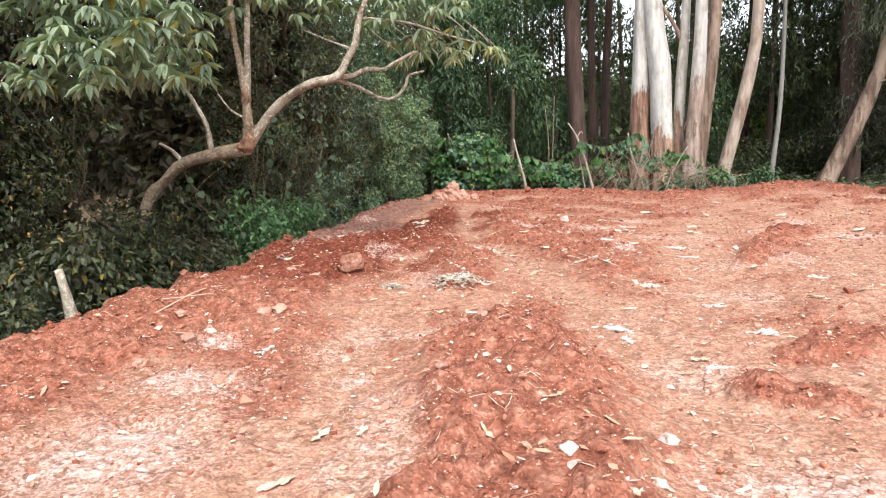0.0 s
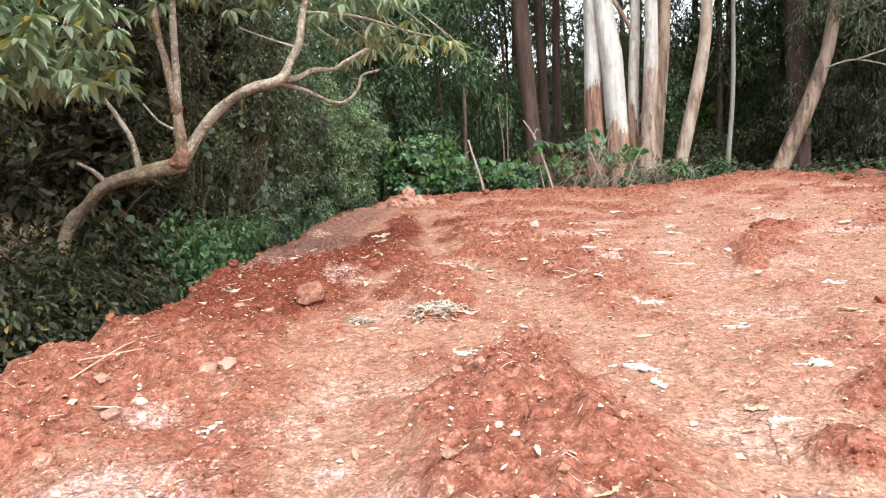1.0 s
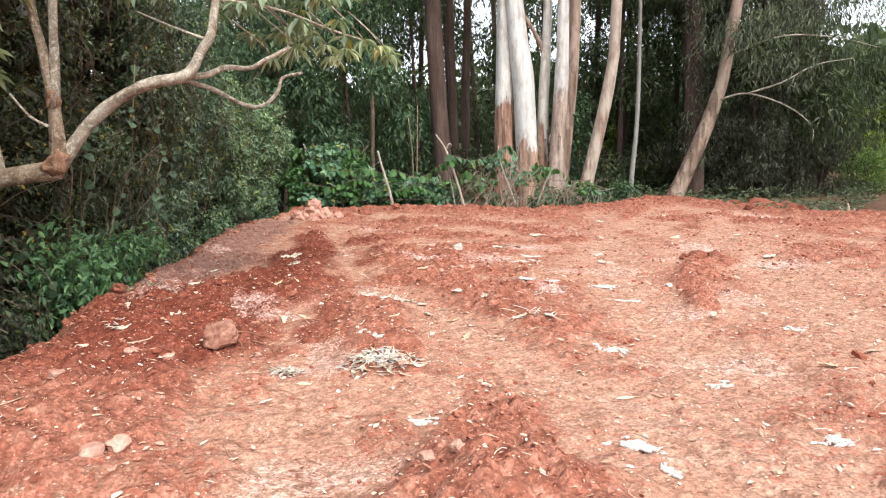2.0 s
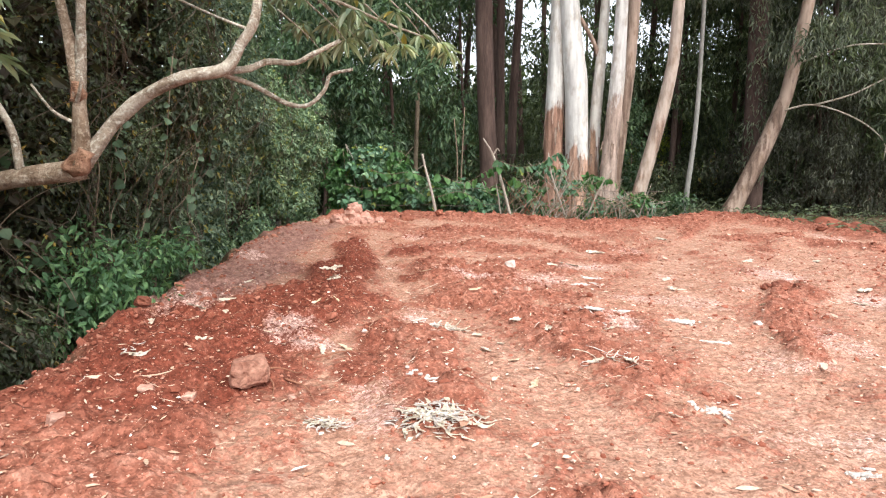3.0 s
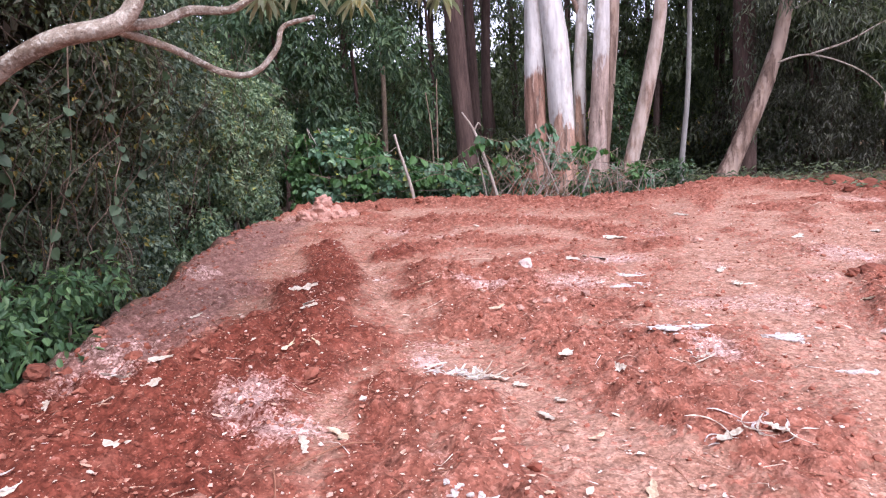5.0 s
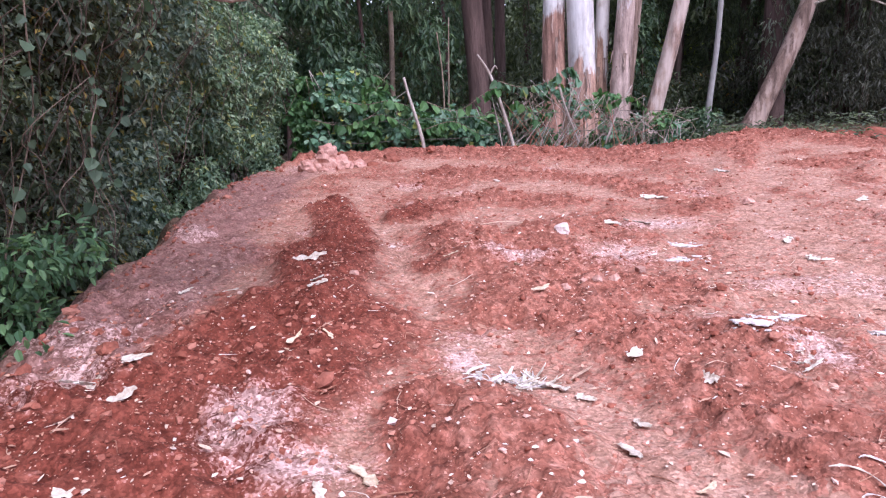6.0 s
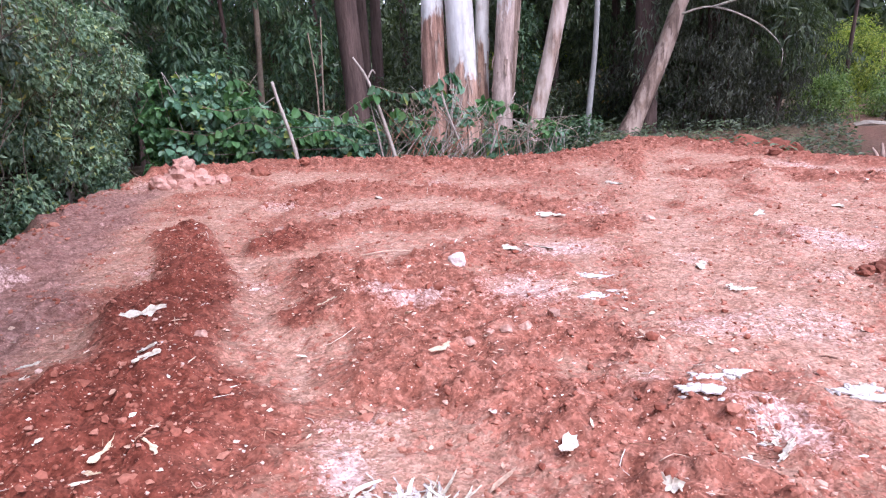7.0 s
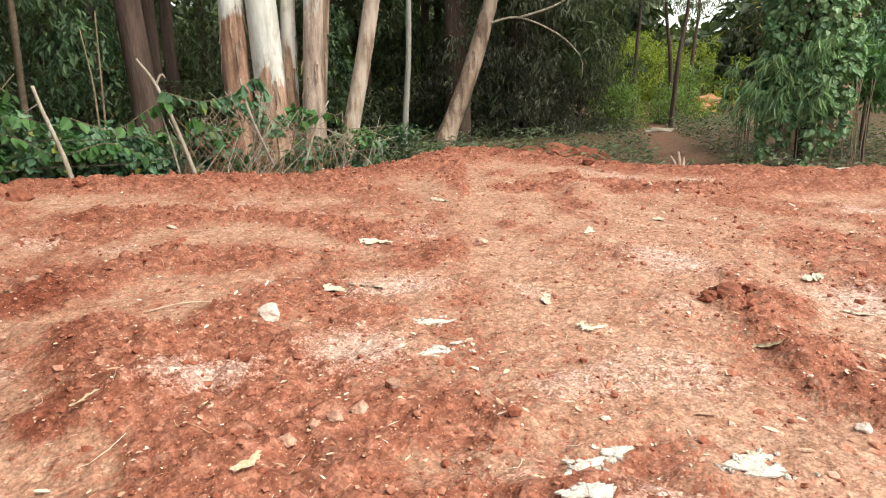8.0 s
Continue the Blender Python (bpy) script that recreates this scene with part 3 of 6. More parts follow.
def ground_sheet():
    xs = np.concatenate([-np.geomspace(400, 5, 40), np.arange(-4.6, 5.0, 0.034), np.arange(5.0, 9.6, 0.07), np.geomspace(9.8, 400, 45)])
    ys = np.concatenate([-np.geomspace(300, 3.2, 30), np.arange(-2.8, 0.0, 0.05), np.arange(0.0, 10.0, 0.034), np.arange(10.0, 17.7, 0.055), np.geomspace(17.9, 600, 50)])
    X, Y = np.meshgrid(xs, ys)
    Z, loose, chalk, grey, litter, darker_red = ground_parts(X, Y)
    nx, ny = len(xs), len(ys)
    i = (np.arange(ny - 1)[:, None] * nx + np.arange(nx - 1)[None]).ravel()
    me = mesh_of("ground", np.stack([X, Y, Z], -1).reshape(-1, 3), np.stack([i, i + 1, i + nx + 1, i + nx], 1))
    for name, val in (("loose", loose), ("chalk", chalk), ("grey", grey), ("litter", litter), ("darker_red", darker_red)):
        me.attributes.new(name, 'FLOAT', 'POINT').data.foreach_set("value", val.ravel().astype(np.float32))
    return tagged(part("ground", me, M_SOIL), "bare red clay soil, freshly scraped, with loose windrows", "ground", kind="structure")


ground_sheet()


# ---- trees ----
def tree(name, label, trunk, radii, bark, clumps=(), leaf=None, per=0, length=0.12, width=0.3, droop=0.8, limbs=(), group="", fine=False, limb_bark=None, seg=14):
    x, y, z = trunk[0]
    root = thing(name, x, y, z, label, "tree", group)
    rel = lambda pts: [(a - x, b - y, c - z) for a, b, c in pts]
    part("trunk", tubes("trunk", [(rel(trunk), radii)], seg, 0.1), bark, root)
    for pts, rad in limbs:
        part("limb", tubes("limb", [(rel(pts), rad)], 8, 0.1), limb_bark or bark, root)
    if clumps:
        P, W, F = foliage([((c[0] - x, c[1] - y, c[2] - z), s) for c, s in clumps], per, droop)
        L = length * (0.7 + 0.6 * rng.random(len(P)))
        tagged(part("crown", leaf_mesh("crown", P, W, F, L, width, 0.2, 0.2, fine=fine), leaf, root), kind="stuff")
    return root


M_GUM_A = gum_bark("gum_bark_tall_rim", (0.62, 0.60, 0.565), (0.31, 0.185, 0.135), 3.2, 1.0)
M_GUM_B = gum_bark("gum_bark_low_rim", (0.64, 0.62, 0.585), (0.42, 0.27, 0.20), 1.75, 1.0)
M_GUM_C = gum_bark("gum_bark_patchy", (0.60, 0.57, 0.52), (0.34, 0.22, 0.155), 1.5, 0.4)
M_GUM_D = gum_bark("gum_bark_striped", (0.60, 0.57, 0.54), (0.37, 0.285, 0.24), 3.4, 0.3)

M_GUM_E = gum_bark("gum_bark_mottled", (0.49, 0.395, 0.33), (0.35, 0.25, 0.195), 1.2, 0.2, 1.4)
M_GUM_H = gum_bark("gum_bark_tan", (0.39, 0.29, 0.23), (0.22, 0.155, 0.12), 2.0, 0.1, 2.4)

GY = 20.0


def further(pts, k):
    """The same line seen from the clearing, k times as far off."""
    return [(0.07 + (x - 0.07) * k, 0.35 + (y - 0.35) * k, 1.45 + (z - 1.45) * k) for x, y, z in pts]


def up(line):
    """Extends a trunk's line upwards to the crown."""
    (x0, y0, z0), (x1, y1, z1) = line[-2:]
    k = (13.0 - z1) / (z1 - z0)
    return line + [(x1 + (x1 - x0) * k * 0.7, y1 + (y1 - y0) * k * 0.7 + 0.3, 13.0)]


def gum_crown(x, y, n=6, r=2.2, zlo=7.0, zhi=13.0):
    return [((x + rng.normal() * r, y + rng.normal() * r * 0.7, rng.uniform(zlo, zhi)), (rng.uniform(0.8, 1.6), rng.uniform(0.8, 1.6), rng.uniform(0.6, 1.2))) for _ in range(n)]


gums = [
    ("tall gum tree with white bark above a ragged brown rim", [(1.66, GY, -0.2), (1.66, GY, 1.6), (1.67, GY, 2.9), (1.69, GY, 5.5)], [0.36, 0.27, 0.25, 0.22], M_GUM_A),
    ("stout gum tree with smooth white bark", [(2.34, GY - 0.2, -0.2), (2.30, GY - 0.2, 1.4), (2.22, GY - 0.2, 3.5), (1.98, GY - 0.2, 5.5)], [0.38, 0.31, 0.30, 0.27], M_GUM_B),
    ("slim gum tree with peeling pale bark", [(2.74, GY, -0.2), (2.76, GY, 1.3), (2.82, GY, 3.2), (2.93, GY, 5.4)], [0.22, 0.17, 0.15, 0.13], M_GUM_C),
    ("gum tree with a white stripe of bare wood on grey bark", [(3.05, GY - 0.5, -0.2), (3.12, GY - 0.5, 1.3), (3.25, GY - 0.5, 3.4), (3.30, GY - 0.5, 5.4)], [0.30, 0.22, 0.19, 0.17], M_GUM_D),
    ("gum tree with pinkish brown bark", [(3.30, GY + 0.5, -0.2), (3.42, GY + 0.5, 0.9), (3.65, GY + 0.5, 3.2), (3.80, GY + 0.5, 5.5)], [0.28, 0.22, 0.2, 0.18], M_GUM_H),
    ("leaning gum tree with smooth pinkish bark", [(3.90, GY, -0.2), (4.02, GY, 0.4), (4.50, GY, 2.4), (4.80, GY, 4.0), (4.90, GY, 5.4)], [0.22, 0.19, 0.175, 0.165, 0.16], M_GUM_E),
    ("thin pale sapling trunk among shrubs", [(5.35, GY, -0.2), (5.40, GY, 0.8), (5.53, GY, 2.4), (5.57, GY, 5.0)], [0.08, 0.07, 0.06, 0.055], M_PALE_BARK),
    ("leaning gum tree with tan bark and bare side branches", further([(6.5, GY, -0.2), (6.8, GY, 0.5), (7.46, GY, 2.0), (7.8, GY, 3.0), (8.1, GY, 4.3)], 1.1), [0.36, 0.25, 0.225, 0.205, 0.19], M_GUM_H),
    ("thick dark trunk covered with creepers", further([(7.5, GY + 1, -0.2), (7.5, GY + 1, 2.2), (7.45, GY + 1, 5.5)], 1.1), [0.38, 0.33, 0.3], M_DARK_BARK),
    ("tall dark brown tree trunk", [(-0.12, GY, -0.2), (-0.15, GY, 1.4), (-0.34, GY, 5.5)], [0.3, 0.25, 0.23], M_DARK_BARK),
    ("tall dark brown tree trunk", [(0.2, GY + 2, -0.2), (0.2, GY + 2, 2.5), (0.15, GY + 2, 5.9)], [0.17, 0.14, 0.12], M_DARK_BARK),
    ("tall dark brown tree trunk", [(0.58, GY + 3, -0.2), (0.6, GY + 3, 3.2), (0.72, GY + 3, 6.0)], [0.17, 0.14, 0.12], M_DARK_BARK),
    ("thin pale sapling trunk among shrubs", [(-2.22, GY, -0.3), (-2.22, GY, 1.2), (-2.17, GY, 2.9), (-2.2, GY, 5.0)], [0.07, 0.065, 0.06, 0.05], M_TWIG),
]
for label, line, radii, bark in gums:
    line = up(line)
    clad = [((line[0][0] + rng.normal() * 0.24, line[0][1] - 0.28, rng.uniform(1.2, 6.5)), (0.26, 0.2, 0.35)) for _ in range(40)] if "creepers" in label else []
    if "side branches" in label:
        clad = [((rng.uniform(8.2, 11.0), rng.uniform(20.6, 22.6), rng.uniform(3.4, 6.0)), (0.4, 0.35, 0.5)) for _ in range(26)]
    tree("gum_tree", label, line, radii + [radii[-1] * 0.6], bark, gum_crown(line[-1][0], line[-1][1]) + clad, M_GUM_LEAF, 90, 0.22, 0.2, 1.0, group="gum trees behind the fence")

st = thing("bare_branch", 2.82, 20.0, 4.35, "pale peeling branch of a slim gum tree", "branch", "bare gum branches")
part("branch", tubes("branch", [([(0, 0, 0), (-0.15, -0.1, 0.33), (-0.42, -0.1, 0.82), (-0.89, -0.1, 1.5)], [0.07, 0.06, 0.055, 0.045])], 9, 0.12), M_GUM_E, st)
for x, y, zlo, zhi, n, w in ((4.0, 20.9, 0.4, 3.2, 34, 0.2), (5.0, 19.3, -0.2, 0.6, 9, 0.16), (3.35, 18.9, -0.2, 0.5, 6, 0.16), (5.3, 20.9, -0.2, 0.6, 8, 0.2)):
    tree("creeper_bush", "dark green creeper climbing beside the gum trunks", [(x, y, -0.3), (x + 0.05, y, 0.3), (x, y, zhi * 0.7)], [0.02, 0.018, 0.008], M_TWIG,
         [((x + rng.normal() * w, y + rng.normal() * 0.2, rng.uniform(zlo, zhi)), (0.28, 0.22, 0.24)) for _ in range(n)], M_BROAD, 200, 0.13, 0.6, 0.6, group="creepers among the gums", fine=False, seg=6)

# peeling bark at the rims of the pale trunks
for x, y, r, zlo, zhi, n in ((1.67, GY, 0.26, 2.2, 3.2, 7), (2.29, GY - 0.2, 0.32, 0.9, 1.9, 9), (2.78, GY, 0.17, 0.9, 2.6, 8), (3.14, GY - 0.5, 0.215, 0.9, 3.4, 7)):
    for k in range(n):
        a, z = rng.uniform(math.pi * 1.05, math.pi * 1.95), rng.uniform(zlo, zhi)
        L, w = rng.uniform(0.25, 0.6), rng.uniform(0.03, 0.08)
        o = np.array([x + math.cos(a) * (r + 0.012), y + math.sin(a) * (r + 0.012), z])
        side = np.array([-math.sin(a), math.cos(a), 0]) * w * 0.5
        out = np.array([math.cos(a), math.sin(a), 0])
        v = []
        for j in range(5):
            t = j / 4
            c = out * (0.05 * t * t) + np.array([rng.normal() * 0.008, 0, -L * t])
            s_ = side * (1 - 0.6 * t) * rng.uniform(0.7, 1.2)
            v += [c - s_, c + s_, c - s_ - out * 0.008, c + s_ - out * 0.008]
        f = []
        for j in range(4):
            b = j * 4
            f += [(b, b + 1, b + 5, b + 4), (b + 2, b + 6, b + 7, b + 3), (b, b + 4, b + 6, b + 2), (b + 1, b + 3, b + 7, b + 5)]
        flap = part("bark_flap", mesh_of("bark_flap", v, f, False), M_GUM_H if k % 3 else M_PINK_BARK)
        flap.location = o
        tagged(flap, "strip of brown bark peeling from a pale gum trunk", "bark", "peeling bark strips")

# wood behind the fence
def drooping(n, x, y, spread, zlo, zhi, big=1.2):
    return [((x + rng.normal() * spread, y + rng.normal() * spread * 0.8, rng.uniform(zlo, zhi)), (rng.uniform(0.5, 1) * big, rng.uniform(0.5, 1) * big, rng.uniform(0.45, 0.9) * big)) for _ in range(n)]


for k in range(58):
    x, y = -15 + 46 * (k + rng.random()) / 58, rng.uniform(23.5, 40)
    r, h, lean = rng.uniform(0.06, 0.17), rng.uniform(9, 14), rng.normal() * 0.05
    if 0.74 < (x + 0.5) / (y - 5) < 1.1:
        continue
    gap = 0.9 if -1.5 < (x - 0.2 * (y - 20)) < 3.5 else 1.0
    tree("forest_tree", "slender dark forest tree with drooping leaves", [(x, y, -0.6), (x + lean * 3, y, 3), (x + lean * h, y, h)], [r * 1.3, r, r * 0.5], M_DARK_BARK,
         drooping(int((15 if y < 30 else 9) * gap), x, y, 1.5, 2.4 if k % 2 else 1.0, h), M_FOREST, 85, 0.25, 0.32, 0.7, group="background wood", seg=7)

for x, y, h in ((6.3, 25.5, 9), (8.9, 27.2, 9), (10.0, 29.5, 10), (3.9, 28.5, 10)):
    tree("forest_tree", "slender dark forest tree with drooping leaves", [(x, y, -0.6), (x + 0.1, y, 3), (x + 0.2, y, h)], [0.13, 0.1, 0.05], M_DARK_BARK, drooping(17, x, y, 1.3, 3.0, h, 1.0), M_FOREST, 80, 0.23, 0.3, 0.8, group="background wood", seg=7)

# undergrowth at the foot of the wood
for k in range(26):
    x = -7 + 17 * (k + rng.random()) / 26
    y = rng.uniform(21.0, 24.5) if x < 4.2 else rng.uniform(24.2, 26.5)
    h = rng.uniform(1.6, 3.4) if x < -3.2 else rng.uniform(0.9, 1.7)
    tree("undergrowth_shrub", "dark green undergrowth shrub below the trees", [(x, y, -0.5), (x, y, 0.6), (x + 0.1, y, h * 0.8)], [0.04, 0.03, 0.012], M_DARK_BARK,
         drooping(12, x, y, 0.6, 0.0, h, 0.75), M_FOREST if k % 3 else M_HEDGE, 120, 0.16, 0.4, 0.5, group="undergrowth of the wood", seg=6)

# broad-leaved trees between the hedge and the gums
for x, y, h, n in ((-2.9, 19.6, 6.0, 22), (-1.0, 21.0, 6.5, 14), (-4.6, 18.8, 6.5, 34), (-6.0, 20.0, 7.5, 30)):
    tree("broadleaf_tree", "leafy green tree behind the fence thicket", [(x, y, -0.5), (x + 0.1, y, 2.0), (x - 0.1, y, h)], [0.05, 0.05, 0.03], M_DARK_BARK,
         drooping(n, x, y, 0.85, 0.5 if x < -4 else 1.5, h, 0.8), M_BROAD, 190, 0.17, 0.42, 0.8, group="broad-leaved trees", seg=8)

# dark weeping trees beside the leaning trunk
# The six high clumps per tree are out of view, added to shade below.
for x, y, h, leaf in ((10.4, 23.6, 7, M_WEEP), (11.9, 23.8, 7, M_WEEP), (12.7, 23.4, 6.5, M_FOREST), (11.2, 25.5, 8, M_WEEP), (12.4, 26.0, 8, M_WEEP), (9.4, 26.0, 8, M_FOREST), (13.3, 25.2, 8, M_FOREST)):
    tree("weeping_tree", "dark tree with hanging fine foliage", [(x, y, -0.4), (x + 0.1, y, 2.5), (x - 0.2, y, h)], [0.08, 0.065, 0.04], M_DARK_BARK,
         drooping(26, x, y, 0.95, 1.5, h, 0.75) + drooping(6, x, y - 0.5, 1.6, 7.5, 11, 1.7), leaf, 150, 0.22, 0.15, 1.5, group="weeping trees", seg=8)
# Dark-leaved shrubs added to fill a pale gap with deep shade.
for x, y in ((9.7, 23.4), (10.6, 22.7), (11.5, 23.1), (12.4, 23.4), (13.3, 24.2), (8.8, 24.0)):
    tree("undergrowth_shrub", "dark shrub added as deep shade below the weeping trees", [(x, y, -0.5), (x, y, 0.5), (x + 0.1, y, 1.8)], [0.04, 0.03, 0.012], M_DARK_BARK, drooping(15, x, y, 0.55, -0.1, 2.5, 0.7), M_WEEP, 130, 0.17, 0.25, 0.8, group="undergrowth of the wood", seg=6)
for x, y, h, rr in ((14.6, 24.0, 1.3, 0.4), (15.9, 25.0, 1.4, 0.4)):
    tree("green_bush", "bright green bush in a clearing", [(x, y, -0.5), (x, y, 0.4), (x, y, h * 0.7)], [0.03, 0.03, 0.015], M_TWIG, drooping(16, x, y, rr, 0.0, h, 0.6), M_LIGHT, 200, 0.12, 0.4, 0.4, group="bushes in the clearing", seg=6)
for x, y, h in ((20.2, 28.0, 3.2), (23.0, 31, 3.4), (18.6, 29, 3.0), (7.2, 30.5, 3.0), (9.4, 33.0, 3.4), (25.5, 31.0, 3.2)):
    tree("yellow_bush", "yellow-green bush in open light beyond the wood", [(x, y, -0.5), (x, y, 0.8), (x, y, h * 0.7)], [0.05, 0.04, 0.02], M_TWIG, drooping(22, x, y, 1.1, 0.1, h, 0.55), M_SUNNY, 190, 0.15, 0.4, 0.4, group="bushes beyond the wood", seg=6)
for x, y, h in ((17.9, 24.9, 1.2), (20.0, 26.2, 1.9)):
    tree("green_bush", "light green bush in a clearing beside the path", [(x, y, -0.5), (x, y, 0.5), (x + 0.1, y, h * 0.7)], [0.03, 0.025, 0.012], M_TWIG, drooping(15, x, y, 0.6, 0.2, h, 0.55), M_LIGHT, 200, 0.13, 0.4, 0.5, group="bushes in the clearing", seg=6)
for x, y, lean, h in ((16.6, 23.4, 0.5, 7.0), (18.7, 25.6, -0.6, 7.5), (17.9, 27.0, 0.2, 8.0), (20.6, 26.8, 0.3, 7.0)):
    tree("young_tree", "thin dark young tree at the edge of the clearing", [(x, y, -0.5), (x + lean * 0.4, y, 2.2), (x + lean, y, 4.2), (x + lean * 1.2, y, h)], [0.09, 0.075, 0.06, 0.03], M_DARK_BARK, drooping(9, x + lean, y, 0.9, 4.0, h, 0.7), M_GUM_LEAF, 110, 0.2, 0.22, 1.0, group="young trees at the clearing", seg=7)


# far wood, closing the horizon
def far_wood():
    cl = []
    for k in range(640):
        a = rng.uniform(-0.8, 1.15)
        d = rng.uniform(44, 66)
        high = 3.5 if 0.68 < a < 0.8 else 6.4 if -0.1 < a < 0.25 else 6.6 if 0.25 < a < 0.48 else 7.5
        cl.append(((d * math.sin(a), 4 + d * math.cos(a), rng.uniform(-0.5, high)), (3.0, 2.0, rng.uniform(1.2, 2.2))))
    for k in range(150):
        a, d = rng.uniform(1.15, 5.48), rng.uniform(38, 60)
        cl.append(((d * math.sin(a), 4 + d * math.cos(a), rng.uniform(-0.5, 5.5)), (3.6, 3.6, 2.2)))
    P, W, F = foliage(cl, 7.0, 0.4)
    me = leaf_mesh("far_wood", P, W, F, 0.9 * (0.7 + 0.6 * rng.random(len(P))), 0.6, 0.2, 0.2, fine=False)
    tagged(part("far_wood", me, M_FOREST), "distant dark green wood round the clearing", "trees", kind="stuff")


far_wood()


# low plants and fallen leaves on the wood's floor
def floor_cover(name, n, area, length, width, material, label, rise):
    p = np.stack([rng.uniform(area[0], area[1], n), rng.uniform(area[2], area[3], n)], 1)
    z, loose, chalk, grey, lit, darker_red = ground_parts(p[:, 0], p[:, 1])
    keep = (lit > 0.8) & (vnoise(p[:, 0], p[:, 1], 1.4, 61) > 0.35)
    p, z = p[keep], z[keep]
    m = len(p)
    up_ = rng.random(m) * rise * (0.3 + vnoise(p[:, 0], p[:, 1], 0.9, 62))
    a = rng.uniform(0, 2 * math.pi, m)
    way = np.stack([np.cos(a), np.sin(a), rng.uniform(-0.1, 0.9 if rise > 0.1 else 0.1, m)], 1)
    me = leaf_mesh(name, np.stack([p[:, 0], p[:, 1], z + up_], 1), way, np.tile([0.0, -0.3, 1.0], (m, 1)), length * (0.6 + 0.8 * rng.random(m)), width, 0.2, 0.2, fine=False)
    tagged(part(name, me, material), label, "plants", kind="stuff")


floor_cover("ground_cover", 13000, (4, 20, 13, 27), 0.14, 0.4, M_FOREST, "low green plants on the shaded wood floor", 0.45)
floor_cover("fern_cover", 4500, (-5, 8, 18.5, 23), 0.16, 0.3, M_FOREST, "low dark plants below the gum trees", 0.3)
floor_cover("fallen_leaves", 15000, (-5, 20, 13, 27), 0.12, 0.35, M_TWIG, "brown fallen leaves on the wood floor", 0.03)


# ---- hedge along the bank ----
def hedge_face(y, z):
    return edge_left(y) - 0.62 + 0.16 * np.clip(z, 0, 2.5) + (vnoise(y * 1.0, z, 1.1, 41) - 0.5) * 0.75 + (vnoise(y, z, 0.45, 42) - 0.5) * 0.4 - 1.35 * sstep(6.7, 5.8, y) * sstep(0.0, 0.8, z) - 0.25 * sstep(0.6, 2.0, z) * sstep(9.0, 7.0, y)


for y0, tall in ((2.1, 5.0), (3.7, 5.5), (5.3, 5.8), (6.9, 5.8), (8.5, 5.6), (10.1, 5.0), (11.7, 4.3), (13.3, 3.7), (14.9, 3.0), (16.4, 2.4)):
    x0 = float(edge_left(y0)) - (2.5 if y0 > 6.5 else 3.4)
    cl = []
    for j in range(int((14 if 4.5 < y0 < 9.5 else 20) * tall)):
        zz, yy = rng.uniform(-0.75, tall - 0.3), y0 + rng.uniform(-0.95, 0.95)
        r = rng.uniform(0.14, 0.42)
        cl.append(((float(hedge_face(yy, zz)) - r * 0.8 - 0.5 * rng.random() ** 2, yy, zz), (r, r * 1.1, r * rng.uniform(0.5, 1.1))))
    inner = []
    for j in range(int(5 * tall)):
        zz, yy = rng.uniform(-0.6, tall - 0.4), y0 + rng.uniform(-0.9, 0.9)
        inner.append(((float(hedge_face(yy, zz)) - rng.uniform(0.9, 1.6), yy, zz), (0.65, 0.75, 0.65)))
    # Unseen overhanging clumps above the hedge top, added to shade its face.
    for j in range(13 if 3.0 < y0 < 11.0 else 0):
        inner.append(((x0 + rng.uniform(0.0, 3.4), y0 + rng.uniform(-0.9, 0.6), max(tall, 4.6) + rng.uniform(0.6, 2.4)), (0.85, 0.85, 0.5)))
    stems = []
    for j in range(7):
        sx, sy = rng.uniform(-0.5, 0.9 if y0 > 6.5 else 0.2), rng.uniform(-0.8, 0.8)
        stems.append(([(x0 + sx, y0 + sy, -0.9), (x0 + sx + rng.normal() * 0.15, y0 + sy + rng.normal() * 0.2, tall * 0.35), (x0 + sx + rng.normal() * 0.3, y0 + sy + rng.normal() * 0.4, tall * 0.85)], [0.03, 0.02, 0.008]))
    # Leaf colour follows the light: dark at the near end, brighter farther off.
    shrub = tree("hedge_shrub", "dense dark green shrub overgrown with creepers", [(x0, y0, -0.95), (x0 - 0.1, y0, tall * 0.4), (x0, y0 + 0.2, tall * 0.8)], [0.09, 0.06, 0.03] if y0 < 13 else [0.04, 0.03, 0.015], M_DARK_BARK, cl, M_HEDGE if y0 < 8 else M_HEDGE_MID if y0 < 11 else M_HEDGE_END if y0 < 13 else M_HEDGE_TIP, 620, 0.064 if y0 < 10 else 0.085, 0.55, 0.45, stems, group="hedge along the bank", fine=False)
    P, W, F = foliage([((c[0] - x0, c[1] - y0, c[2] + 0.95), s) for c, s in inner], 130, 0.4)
    tagged(part("inner_and_overhang_leaves", leaf_mesh("inner_and_overhang_leaves", P, W, F, 0.16 * (0.7 + 0.6 * rng.random(len(P))), 0.65, fine=False), M_INNER if y0 > 5 else M_FOREST, shrub), kind="stuff")


# tangle of thin dead creeper stems hanging on the hedge face
tangle = []
for k in range(340):
    y, z = rng.uniform(4.0, 16) if k % 2 else rng.uniform(5.0, 10.0), rng.uniform(0.2, 3.8)
    pts, w = [], rng.normal() * 0.15
    for j in range(4):
        pts.append((float(hedge_face(y, z)) + rng.uniform(-0.12, 0.08), y, z))
        y, z = y + w + rng.normal() * 0.1, z - rng.uniform(0.12, 0.4)
    tangle.append((np.array(pts), [0.004, 0.004, 0.003, 0.002]))
